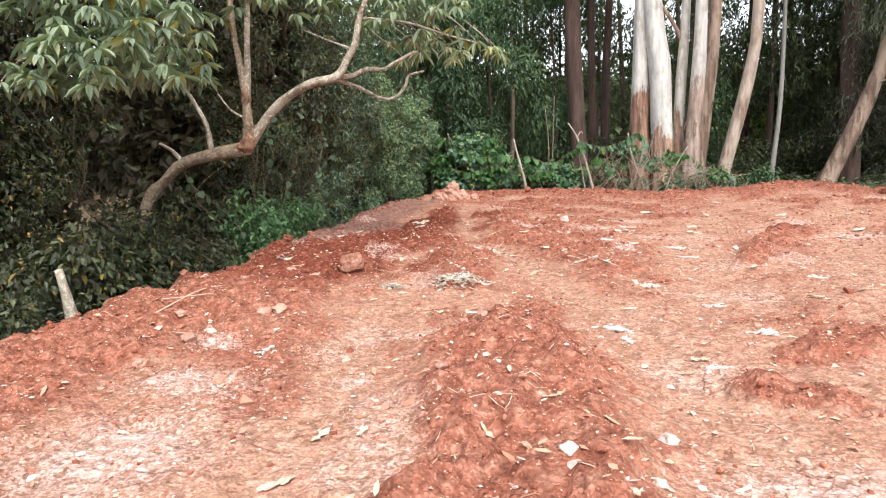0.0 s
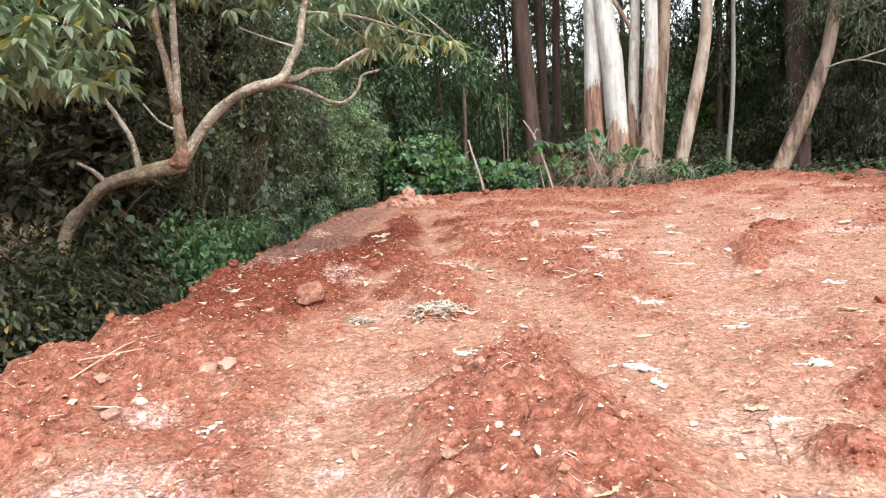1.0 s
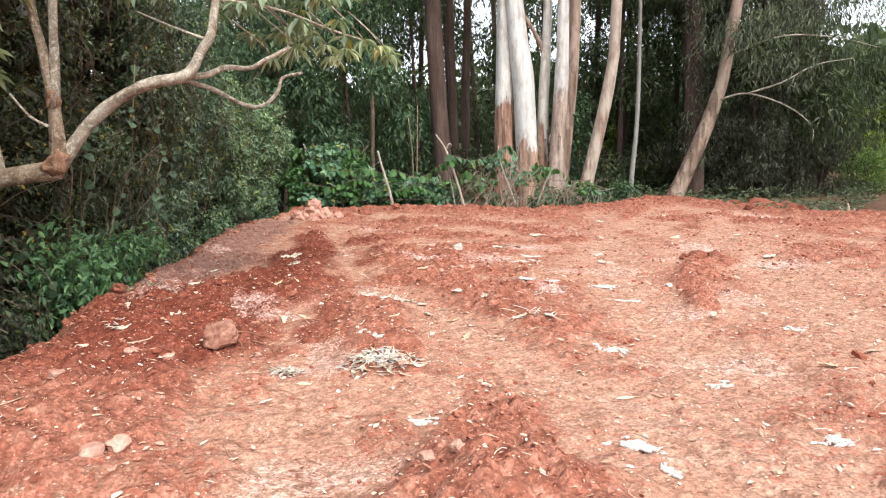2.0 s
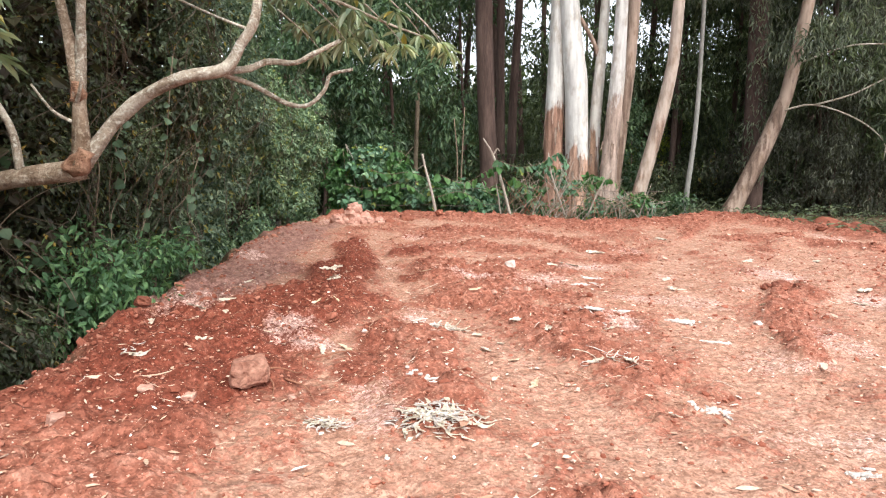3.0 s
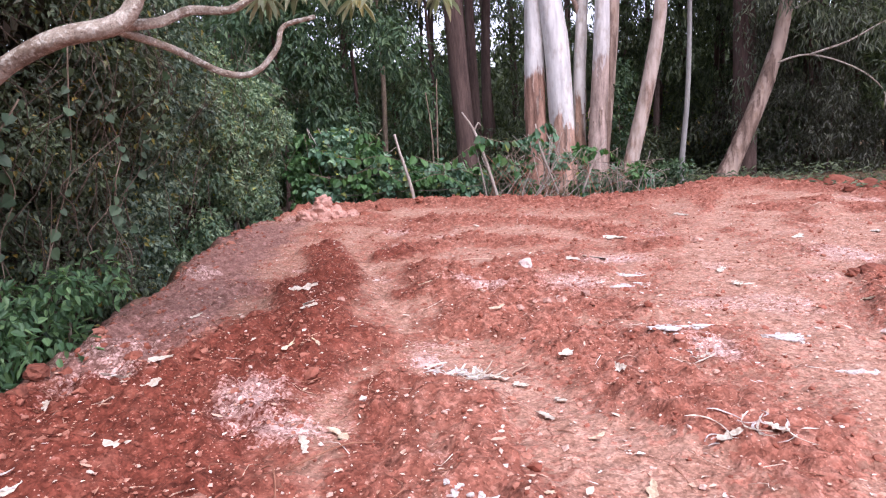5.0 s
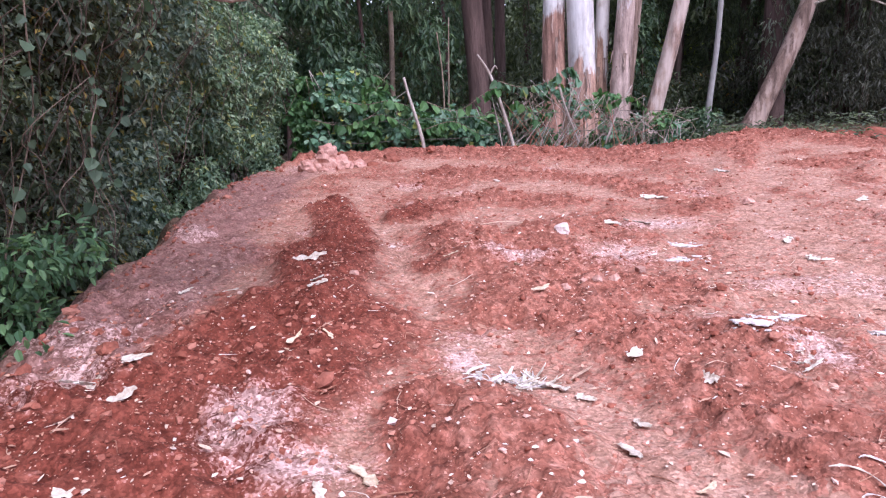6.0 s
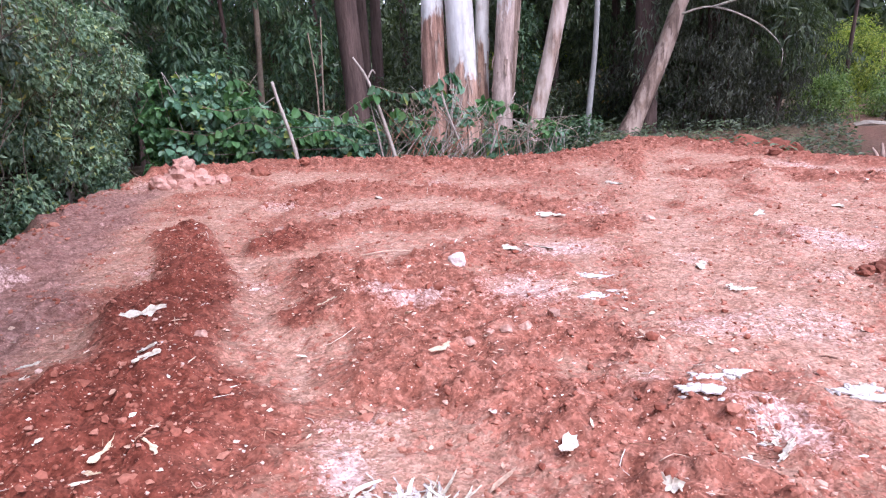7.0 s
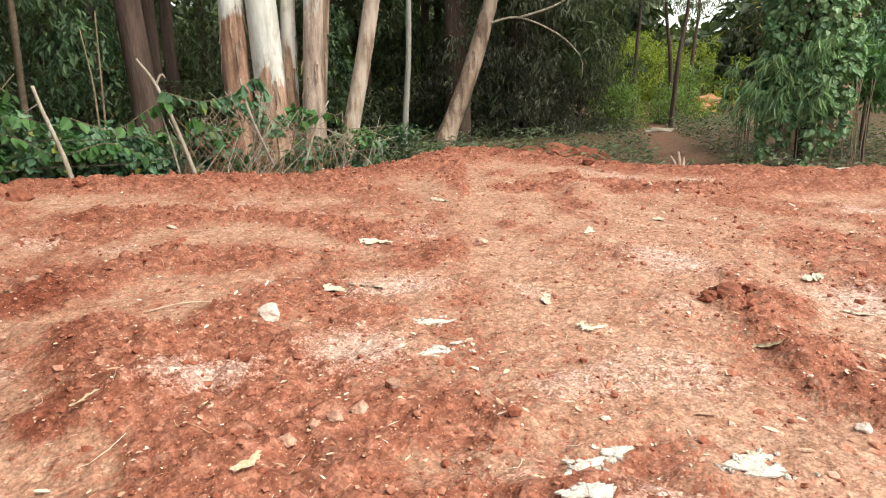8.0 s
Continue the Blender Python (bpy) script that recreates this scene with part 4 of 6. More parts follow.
tagged(part("creeper_tangle", tubes("creeper_tangle", tangle, 4, 0.0, 3), M_STEM), "tangle of thin brown dead creeper stems on the hedge", "creeper", kind="stuff")


# brighter shrubs at the foot of the hedge
for x, y, w, h in ((-3.85, 6.75, 0.46, 0.9), (-3.75, 7.7, 0.35, 0.7), (-3.85, 3.6, 0.4, 0.6), (-3.9, 4.6, 0.4, 0.6), (-4.4, 5.25, 0.35, 0.75)):
    cl = [((x + rng.normal() * w * 0.45, y + rng.normal() * w * 0.6, rng.uniform(-0.6, h)), (0.26, 0.26, 0.2)) for _ in range(26)]
    tree("leafy_shrub", "fresh green broad-leaved shrub at the hedge foot", [(x, y, -0.95), (x, y, -0.2), (x + 0.05, y, h * 0.7)], [0.03, 0.022, 0.01], M_TWIG, cl, M_FOOT if y > 6 else M_HEDGE, 330, 0.08, 0.5, 0.5, group="shrubs at the hedge foot", fine=True)


def creeper(points, leaf_len, gap, label, material=None, parent_group="hanging creepers"):
    """A hanging stem with heart-shaped leaves along it."""
    x, y, z = points[0]
    root = thing("creeper", x, y, z, label, "creeper", parent_group)
    rel = np.array(points) - np.array(points[0])
    part("stem", tubes("stem", [(rel, np.linspace(0.008, 0.004, len(rel)))], 5, 0.0), M_TWIG, root)
    u = np.arange(0, len(rel) - 1, gap)
    pos = np.stack([smooth_line(u, rel[:, k]) for k in range(3)], 1)
    way = np.stack([rng.normal(size=len(u)) * 0.6, rng.normal(size=len(u)) * 0.6, -0.9 + 0 * u], 1)
    face = np.stack([0.9 + 0 * u, -0.5 + rng.normal(size=len(u)) * 0.4, 0.5 + 0 * u], 1)
    tagged(part("leaves", leaf_mesh("leaves", pos, way, face, leaf_len * (0.7 + 0.6 * rng.random(len(u))), 0.95, 0.1, 0.15, 0.35), material or M_HEART, root), kind="stuff")
    return root


for y, z1, z0 in ((8.1, 2.6, -0.2), (7.6, 2.0, 0.2), (8.9, 1.9, 0.3), (10.2, 2.4, 0.6), (6.3, 1.6, 0.1)):
    zs = np.linspace(z1, z0, 6)
    creeper([(float(hedge_face(y, z)) + 0.1, y + rng.normal() * 0.08, z) for z in zs], 0.105, 0.3, "thin creeper with heart-shaped leaves hanging on the hedge")
# bare dry stems on the hedge face
for k in range(22):
    y, z = rng.uniform(4.5, 14), rng.uniform(0.0, 1.2)
    pts = [(float(hedge_face(y, z)) + 0.08, y, z)]
    for j in range(3):
        y, z = y + rng.normal() * 0.18, z + rng.uniform(0.15, 0.45)
        pts.append((float(hedge_face(y, z)) + 0.08, y, z))
    o = np.array(pts[0])
    st = thing("dry_creeper", *pts[0], "bare dry creeper stem on the hedge", "creeper", "dry creepers on the hedge")
    part("stem", tubes("stem", [(np.array(pts) - o, np.linspace(0.006, 0.003, 4))], 5, 0.1), M_TWIG, st)
# pale dead stumps in the ditch
for x, y, h in ((-3.35, 2.9, 0.75), (-3.5, 2.45, 0.6)):
    st = thing("dead_stump", x, y, gz(x, y) - 0.1, "pale broken dead stem in the ditch", "stump", "dead stumps")
    part("stem", tubes("stem", [([(0, 0, 0), (0.02, 0, h * 0.5), (-0.06, 0, h)], [0.06, 0.05, 0.03])], 9, 0.2), M_LIMB, st)


# ---- tree that leans out of the hedge ----
def whorl(c, n, length, out, P, W, F):
    """A tuft of leaves round a twig's end."""
    for k in range(n):
        a = 2 * math.pi * k / n + rng.uniform(-0.3, 0.3)
        w = np.array([math.cos(a), math.sin(a), rng.uniform(-0.7, 0.25)]) + np.array(out) * 0.5
        P.append(np.array(c) + w * 0.02)
        W.append(w)
        F.append(np.array([0, 0, 1.0]) + w * 0.2)


def leaning_tree():
    base = (-4.75, 5.75, 0.75)
    root = thing("leaning_tree", *base, "grey-barked tree leaning out of the hedge, with big grey-green leaves", "tree")
    r = lambda pts: np.array(pts) - np.array(base)
    part("trunk", tubes("trunk", [(r([(-4.95, 5.75, -0.7), (-4.9, 5.75, 0.3), (-4.72, 5.78, 0.82), (-4.52, 5.8, 1.02), (-4.22, 5.8, 1.23), (-3.8, 5.8, 1.34), (-3.3, 5.82, 1.41)]), [0.085, 0.075, 0.068, 0.066, 0.07, 0.075, 0.085])], 16, 0.28), M_TRUNK, root)
    main_limb = part("limb", tubes("limb", [(r([(-3.36, 5.82, 1.40), (-3.2, 5.87, 1.61), (-3.0, 5.9, 1.84), (-2.77, 5.9, 2.01), (-2.48, 5.92, 2.13), (-2.2, 5.98, 2.2), (-2.07, 6.0, 2.39), (-1.96, 6.0, 2.56), (-1.9, 6.05, 2.9), (-1.7, 6.2, 3.4)]), [0.078, 0.058, 0.052, 0.051, 0.05, 0.05, 0.04, 0.037, 0.033, 0.026])], 14, 0.2), M_LIMB, root)
    part("limb", tubes("limb", [(r([(-3.29, 5.8, 1.42), (-3.29, 5.8, 1.75), (-3.29, 5.8, 2.05), (-3.35, 5.8, 2.47), (-3.4, 5.8, 2.75), (-3.5, 5.9, 3.6)]), [0.07, 0.058, 0.052, 0.042, 0.037, 0.03])], 10, 0.2), M_TRUNK, root)
    part("limb", tubes("limb", [(r([(-3.28, 5.8, 2.0), (-3.24, 5.79, 2.38), (-3.21, 5.78, 2.75), (-3.15, 5.8, 3.6)]), [0.045, 0.038, 0.035, 0.025])], 10, 0.15), M_LIMB, root)
    part("limb", tubes("limb", [(r([(-3.8, 5.8, 1.36), (-3.85, 5.8, 1.7), (-3.98, 5.8, 1.95), (-4.1, 5.8, 2.15)]), [0.035, 0.03, 0.026, 0.02])], 8, 0.1), M_LIMB, root)
    part("limb", tubes("limb", [(r([(-4.2, 5.8, 1.25), (-4.32, 5.76, 1.4), (-4.45, 5.7, 1.5)]), [0.03, 0.025, 0.018])], 8, 0.1), M_LIMB, root)
    for pts, rad in (([(-2.25, 6.0, 2.19), (-2.09, 6.2, 2.23), (-1.95, 6.3, 2.3), (-1.73, 6.3, 2.29), (-1.58, 6.3, 2.36), (-1.4, 6.5, 2.5)], 0.032), ([(-2.25, 5.98, 2.17), (-2.1, 6.4, 2.11), (-1.86, 6.5, 1.975), (-1.67, 6.5, 1.97), (-1.53, 6.5, 2.1), (-1.48, 6.5, 2.22), (-1.29, 6.5, 2.265)], 0.024), ([(-3.3, 5.78, 1.9), (-3.22, 5.7, 2.0), (-3.17, 5.66, 2.1)], 0.018), ([(-3.3, 5.8, 1.75), (-3.45, 5.72, 1.85), (-3.6, 5.7, 2.05)], 0.016), ([(-1.9, 6.05, 2.85), (-1.5, 6.5, 2.85), (-1.1, 7.0, 2.75), (-0.75, 7.4, 2.68)], 0.016), ([(-2.0, 6.0, 2.5), (-2.3, 6.1, 2.62), (-2.7, 6.2, 2.8)], 0.014)):
        part("branch", tubes("branch", [(r(pts), np.linspace(rad, rad * 0.55, len(pts)))], 7, 0.1), M_LIMB, main_limb)
    for pts, rad in (([(-3.38, 5.8, 1.40), (-3.3, 5.79, 1.47), (-3.24, 5.79, 1.56)], (0.07, 0.083, 0.058)), ([(-3.29, 5.79, 1.93), (-3.285, 5.785, 2.0), (-3.28, 5.78, 2.08)], (0.045, 0.055, 0.042))):
        part("knot", tubes("knot", [(r(pts), rad)], 14, 0.5), M_SCAR, root, "torn reddish knot in the bark")
    P, W, F = [], [], []
    tufts = [(-0.63, 7.5, 2.66), (-0.8, 7.3, 2.7), (-0.55, 7.65, 2.6)]
    for k in range(9):
        tufts.append((rng.uniform(-1.7, -0.4), rng.uniform(6.8, 7.8), rng.uniform(2.5, 2.85)))
    for k in range(70):
        tufts.append((rng.uniform(-2.4, -0.9), rng.uniform(6.0, 7.6), rng.uniform(2.75, 3.6)))
    for k in range(60):
        tufts.append((rng.uniform(-3.7, -2.2), rng.uniform(5.4, 6.6), rng.uniform(2.9, 4.0)))
    for k in range(210):
        u, v = rng.random(), rng.random()
        tufts.append((-4.0 + 1.6 * u, 3.0 + 1.6 * v, 1.85 + 0.9 * rng.random() + 0.25 * v))
    tufts = [c for c in tufts if c[1] > 4.9 or c[0] + 0.66 * (c[1] - 0.35) < -0.22]
    for c in tufts[12:]:
        whorl(r([c])[0], 9, 0.16, (0, 0, -0.3), P, W, F)
    P, W, F = np.array(P), np.array(W), np.array(F)
    tagged(part("crown", leaf_mesh("crown", P, W, F, 0.175 * (0.6 + 0.6 * rng.random(len(P))), 0.33, 0.35, 0.15), M_GREY_LEAF, root), kind="stuff")
    P, W, F = [], [], []
    for c in tufts[:12]:
        whorl(r([c])[0], 13, 0.16, (0, 0, -0.5), P, W, F)
        part("twig", tubes("twig", [(r([(c[0] - 0.3, c[1] - 0.3, c[2] + 0.3), (c[0] - 0.1, c[1] - 0.1, c[2] + 0.12), c]), [0.008, 0.006, 0.004])], 5, 0.1), M_LIMB, root)
    P, W, F = np.array(P), np.array(W), np.array(F)
    tagged(part("tuft_foliage", leaf_mesh("tuft_foliage", P, W, F, 0.22 * (0.6 + 0.5 * rng.random(len(P))), 0.22, 0.3, 0.15), M_TUFT, root, "pale cream-green whorls of narrow leaves"), kind="stuff")
    # outer twigs that carry the near tufts
    for c in tufts[142::9]:
        part("twig", tubes("twig", [(r([(c[0] - 0.6, c[1] + 0.9, c[2] + 0.35), (c[0] - 0.25, c[1] + 0.4, c[2] + 0.2), c]), [0.014, 0.01, 0.005])], 5, 0.1), M_LIMB, root)


leaning_tree()

# ---- fence with creepers ----
PROFILE = ([-4.0, -3.2, -2.9, -2.3, -1.7, -1.2, -0.7, -0.3, 0.1, 0.5, 1.0, 1.4, 1.8, 2.3, 2.8, 3.2, 4.2], [2.1, 1.75, 1.75, 1.3, 0.95, 0.9, 1.0, 0.9, 1.0, 0.9, 1.3, 1.5, 1.1, 1.1, 0.6, 0.9, 0.5])
THICK = ([-4.0, -0.5, -0.2, 0.15, 0.5, 0.8, 1.1, 1.5, 2.0, 2.4, 3.0, 3.4, 4.2], [1.0, 0.95, 0.3, 0.1, 0.12, 0.2, 0.12, 0.08, 0.12, 0.1, 0.05, 0.12, 0.1])
for k in range(20):
    x = -3.7 + k * 0.4
    y = 17.35 + 0.03 * k + rng.normal() * 0.15
    top = float(np.interp(x, *PROFILE)) * rng.uniform(0.9, 1.12)
    dense = float(np.interp(x, *THICK))
    cl = []
    for _ in range(int(24 * dense) + 1):
        cz = rng.uniform(0, 1) ** (0.8 if dense > 0.6 else 0.45)
        q = rng.uniform(0.12, 0.26)
        cl.append(((x + rng.uniform(-0.32, 0.32), y + rng.uniform(-0.35, 0.3), -0.1 + cz * (top - 0.02)), (q, q, q * 0.8)))
    b = tree("vine_bush", "green creeper bush growing over the wire fence", [(x, y, -0.35), (x + 0.05, y, 0.4), (x, y, top * 0.8)], [0.022, 0.018, 0.008], M_TWIG, cl, M_VINE if k % 3 else M_SHRUB, 330, 0.14 if k % 2 else 0.11, 0.92, 0.6, group="creepers on the fence", fine=True)
    stems = [([(rng.normal() * 0.25, -0.15 + rng.normal() * 0.1, 0.0), (rng.normal() * 0.3, -0.2, 0.7), (rng.normal() * 0.35, -0.15, top + 0.3)], [0.008, 0.007, 0.005]) for _ in range(3 if x < 0 else 10)]
    for line in stems:
        part("dry_stem", tubes("dry_stem", [line], 4, 0.1), M_GREY_STICK if k % 2 else M_TWIG, b)
for k, (pts, big) in enumerate((([(-3.3, 17.0, 1.35), (-2.6, 17.0, 1.15), (-2.0, 16.95, 1.2), (-1.5, 16.95, 1.0)], 0.2), ([(-1.3, 16.95, 1.15), (-0.7, 16.95, 0.95), (-0.1, 16.9, 1.3), (0.3, 16.85, 1.4)], 0.2), ([(0.1, 16.85, 1.5), (0.6, 16.85, 1.35), (1.1, 16.85, 1.45), (1.5, 16.85, 1.7), (1.7, 16.85, 1.45)], 0.2), ([(2.2, 16.9, 0.9), (2.7, 16.9, 1.1), (3.1, 16.9, 0.8)], 0.16), ([(-3.6, 16.9, 0.9), (-2.9, 16.9, 0.75), (-2.2, 16.9, 0.95), (-1.6, 16.9, 0.6)], 0.19), ([(-1.4, 16.9, 0.6), (-0.8, 16.9, 0.75), (-0.3, 16.9, 0.5)], 0.19), ([(-2.5, 17.0, 1.5), (-2.3, 17.0, 1.7), (-2.0, 17.0, 1.5)], 0.17), ([(0.3, 16.9, 0.8), (0.5, 16.85, 1.1), (0.9, 16.85, 0.7)], 0.18))):
    creeper(pts, big, 0.13, "creeper with large round green leaves along the fence top", M_SHRUB if k != 2 else M_VINE, "creepers on the fence")

STICKS = [
    ("crooked pale fence post leaning in the creepers", [(-1.36, 16.85, 0.1), (-1.45, 16.85, 0.6), (-1.57, 16.87, 1.05), (-1.64, 16.9, 1.28), (-1.72, 16.9, 1.64)], [0.042, 0.034, 0.03, 0.028, 0.028]),
    ("forked grey branch propped against the fence", [(0.44, 16.75, 0.05), (0.2, 16.85, 0.95), (-0.03, 16.9, 1.62), (-0.27, 16.9, 2.02)], [0.038, 0.031, 0.026, 0.014]),
    ("thin grey stick leaning on the fence", [(1.68, 16.75, 0.25), (1.36, 16.85, 1.15), (1.27, 16.9, 1.7)], [0.022, 0.019, 0.012]),
    ("thin grey stick leaning on the fence", [(2.2, 16.75, 0.2), (2.45, 16.85, 0.8), (2.75, 16.95, 1.3)], [0.022, 0.02, 0.012]),
    ("thin grey stick leaning on the fence", [(0.2, 16.9, 0.1), (0.1, 16.95, 0.7), (0.0, 17.0, 1.2)], [0.018, 0.016, 0.01]),
    ("thin pale sapling behind the fence", [(-1.0, 19.0, -0.3), (-0.98, 19.0, 1.5), (-1.08, 19.0, 2.6)], [0.022, 0.018, 0.01]),
    ("thin pale sapling behind the fence", [(-0.92, 19.0, -0.3), (-0.85, 19.0, 1.6), (-0.8, 19.0, 2.9)], [0.022, 0.018, 0.01]),
]
for label, pts, rad in STICKS:
    o = np.array(pts[0])
    st = thing("stick", *pts[0], label, "stick", "sticks at the fence")
    lines = [(np.array(pts) - o, rad)]
    part("stick", tubes("stick", lines, 8, 0.12), M_TWIG if "sapling" in label else M_GREY_STICK, st)
    if "forked" in label:
        part("fork", tubes("fork", [(np.array([(-0.03, 16.9, 1.62), (0.06, 16.9, 1.78), (0.12, 16.9, 1.72)]) - o, [0.02, 0.016, 0.01])], 6, 0.1), M_GREY_STICK, st)
for z in (0.45, 0.85):
    w = thing("fence_wire", -3.6, 16.98, z, "rusty wire strung along the creeper fence", "wire", "fence wires")
    part("strand", tubes("strand", [([(k * 0.95, rng.normal() * 0.03, -0.03 * math.sin(k) - 0.04 * (k % 2)) for k in range(9)], [0.006] * 9)], 4, 0.0), M_WIRE, w)
# dry brush heaped at the fence foot
for k in range(40):
    x, y = rng.uniform(0.3, 3.4) if k < 16 else rng.normal(1.25, 0.3), rng.uniform(16.6, 17.1)
    z = gz(x, y)
    st = thing("dry_branch", x, y, z, "dry reddish brush twig heaped at the fence", "twig", "dry brush at the fence")
    part("twig", tubes("twig", [([(0, 0, 0), (rng.normal() * 0.25, 0.05, 0.25), (rng.normal() * 0.45, 0.1, rng.uniform(0.5, 1.3))], [0.01, 0.008, 0.004])], 5, 0.1), M_ROOT if k % 2 else M_GREY_STICK, st)

# bare side branches of the leaning gum
for pts in ([(7.75, 19.9, 2.9), (8.5, 19.6, 3.05), (9.6, 19.5, 2.66), (10.3, 19.5, 2.1), (10.35, 19.5, 1.6)], [(8.5, 19.6, 3.05), (9.3, 19.3, 3.3), (10.2, 19.2, 3.75), (11.2, 19.2, 3.9)], [(8.2, 19.9, 4.2), (9.4, 19.6, 4.6), (10.8, 19.4, 4.5), (12.0, 19.4, 4.2)]):
    pts = further(pts, 1.1)
    o = np.array(pts[0])
    st = thing("bare_branch", *pts[0], "bare pale branch reaching out from a gum tree", "branch", "bare gum branches")
    part("branch", tubes("branch", [(np.array(pts) - o, np.linspace(0.032, 0.01, len(pts)))], 7, 0.15), M_LIMB, st)


# ---- creeper-clad tree by the path ----
M_HANG = leafy("hanging_pale_leaf", (0.10, 0.18, 0.095), (0.165, 0.265, 0.15), (0.30, 0.40, 0.25))
M_CLAD = leafy("broad_creeper_leaf", (0.09, 0.175, 0.085), (0.15, 0.26, 0.135), (0.28, 0.39, 0.22))


def clad_tree():
    x0, y0 = 11.9, 14.6
    trunk = [(x0, y0, -0.4), (x0 - 0.05, y0, 2), (x0 - 0.1, y0, 6)]
    cl = []

    def at(across, near, z):
        """A place round the trunk, across and towards the clearing."""
        return (x0 + 0.63 * across - 0.78 * near, y0 - 0.78 * across - 0.63 * near, z)

    for k in range(150):
        z = rng.uniform(0.9, 5.6)
        w = np.interp(z, [0.9, 1.4, 2.4, 5.5], [0.5, 0.68, 0.72, 0.62])
        a = rng.uniform(0, 2 * math.pi)
        q = rng.uniform(0.12, 0.27)
        cl.append((at(math.cos(a) * w, abs(math.sin(a)) * w * 0.6 + 0.1, z), (q, q, q * 1.2)))
    for across, low in ((-0.72, -0.1), (0.1, -0.15), (0.35, 0.3), (-0.35, 0.4), (0.6, 0.5)):
        for z in np.arange(low, 1.4, 0.14):
            cl.append((at(across + rng.normal() * 0.06, 0.55 + rng.normal() * 0.05, z), (0.11, 0.11, 0.1)))
    t = tree("creeper_clad_tree", "tree smothered in heart-leaved creepers beside the path", trunk, [0.13, 0.12, 0.09], M_DARK_BARK, cl, M_CLAD, 420, 0.115, 0.9, 0.9, fine=True)
    P, W, F = [], [], []
    for k in range(70):
        w = rng.uniform(-1.5, -0.2) if k % 3 else rng.uniform(-0.1, 0.35)
        c = np.array(at(w, rng.uniform(0.55, 0.95), rng.uniform(0.8, 2.0) + 0.45 * max(w + 0.5, 0))) - np.array(trunk[0])
        out = -0.5 if w < -0.6 else 0.0
        for j in range(12):
            P.append(c + rng.normal(size=3) * 0.06)
            W.append(np.array([rng.normal() * 0.5 + out * 0.63, rng.normal() * 0.5 - out * 0.78, -0.9 + rng.normal() * 0.35]))
            F.append(np.array([-0.8, -0.6, 0.3]))
    tagged(part("hanging_leaves", leaf_mesh("hanging_leaves", np.array(P), np.array(W), np.array(F), 0.25 * (0.6 + 0.7 * rng.random(len(P))), 0.13, 0.2, 0.2), M_HANG, t, "long narrow pale green leaves"), kind="stuff")
    for across in rng.uniform(-1.3, 1.1, 34):
        foot = np.array(at(across, rng.uniform(0.1, 0.7), -0.4)) - np.array(trunk[0])
        line = [foot, foot + (rng.normal() * 0.08, 0.05, 0.8), foot + (rng.normal() * 0.15, 0.1, 1.9)]
        part("dry_stem", tubes("dry_stem", [(line, [0.012, 0.01, 0.006])], 4, 0.1), M_TWIG, t)

clad_tree()
for x, y, h, m, n in ((13.4, 14.3, 2.4, M_SHRUB, 20), (15.2, 14.6, 2.6, M_VINE, 24), (13.2, 16.2, 3.2, M_HEDGE, 26), (15.8, 16.0, 5.0, M_FOREST, 30)):
    tree("path_bush", "leafy bush beside the path at the clearing edge", [(x, y, -0.5), (x, y, 0.8), (x + 0.1, y, h * 0.8)], [0.04, 0.035, 0.02], M_DARK_BARK, drooping(n, x, y, 0.5, h * 0.45, h, 0.55), m, 150, 0.15, 0.35, 0.7, group="bushes beside the path", fine=True, seg=8)
for x, y in ((14.9, 17.2), (17.6, 18.0)):
    tree("gum_tree", "gum tree with reddish bark behind the creepers", [(x, y, -0.4), (x + 0.1, y, 3), (x + 0.3, y, 9)], [0.3, 0.24, 0.18], M_PINK_BARK, gum_crown(x, y, 5), M_GUM_LEAF, 90, 0.22, 0.2, 1.0, group="gum trees behind the fence")


# ---- stones, clods and litter ----
def bits(name, stops, rough=0.85, bump=0.3):
    m, nt, b = nodes_of(name)
    geo = nt.nodes.new("ShaderNodeNewGeometry")
    col = ramp(nt, geo.outputs["Random Per Island"], stops)
    n = noise_tex(nt, 55.0, detail=3.0, world_space=True)
    col = mix(nt, 1.0, col, ramp(nt, n, [(0.3, (0.75, 0.73, 0.72)), (0.7, (1.15, 1.15, 1.15))]), 'MULTIPLY')
    nt.links.new(col, b.inputs["Base Color"])
    b.inputs["Roughness"].default_value = rough
    b.inputs["Specular IOR Level"].default_value = 0.2
    bumped(nt, b, n, bump, 0.01)
    return m


M_CLODS = bits("soil_clods", [(0.0, (0.24, 0.075, 0.045)), (0.6, (0.33, 0.12, 0.077)), (1.0, (0.44, 0.20, 0.135))], 0.95)
M_CHIPS = bits("stone_chips", [(0.0, (0.40, 0.16, 0.10)), (0.6, (0.54, 0.29, 0.205)), (0.92, (0.66, 0.46, 0.37)), (1.0, (0.76, 0.66, 0.59))], 0.9)
M_LITTER = bits("leaf_litter", [(0.0, (0.42, 0.20, 0.125)), (0.5, (0.58, 0.40, 0.285)), (0.85, (0.70, 0.57, 0.45)), (1.0, (0.82, 0.77, 0.70))], 0.8)


def ico(level):
    bm = bmesh.new()
    bmesh.ops.create_icosphere(bm, subdivisions=level, radius=1.0)
    bm.verts.ensure_lookup_table()
    v = np.array([x.co[:] for x in bm.verts])
    f = np.array([[x.index for x in q.verts] for q in bm.faces])
    bm.free()
    return v, f


ICO1, ICO2 = ico(1), ico(3)
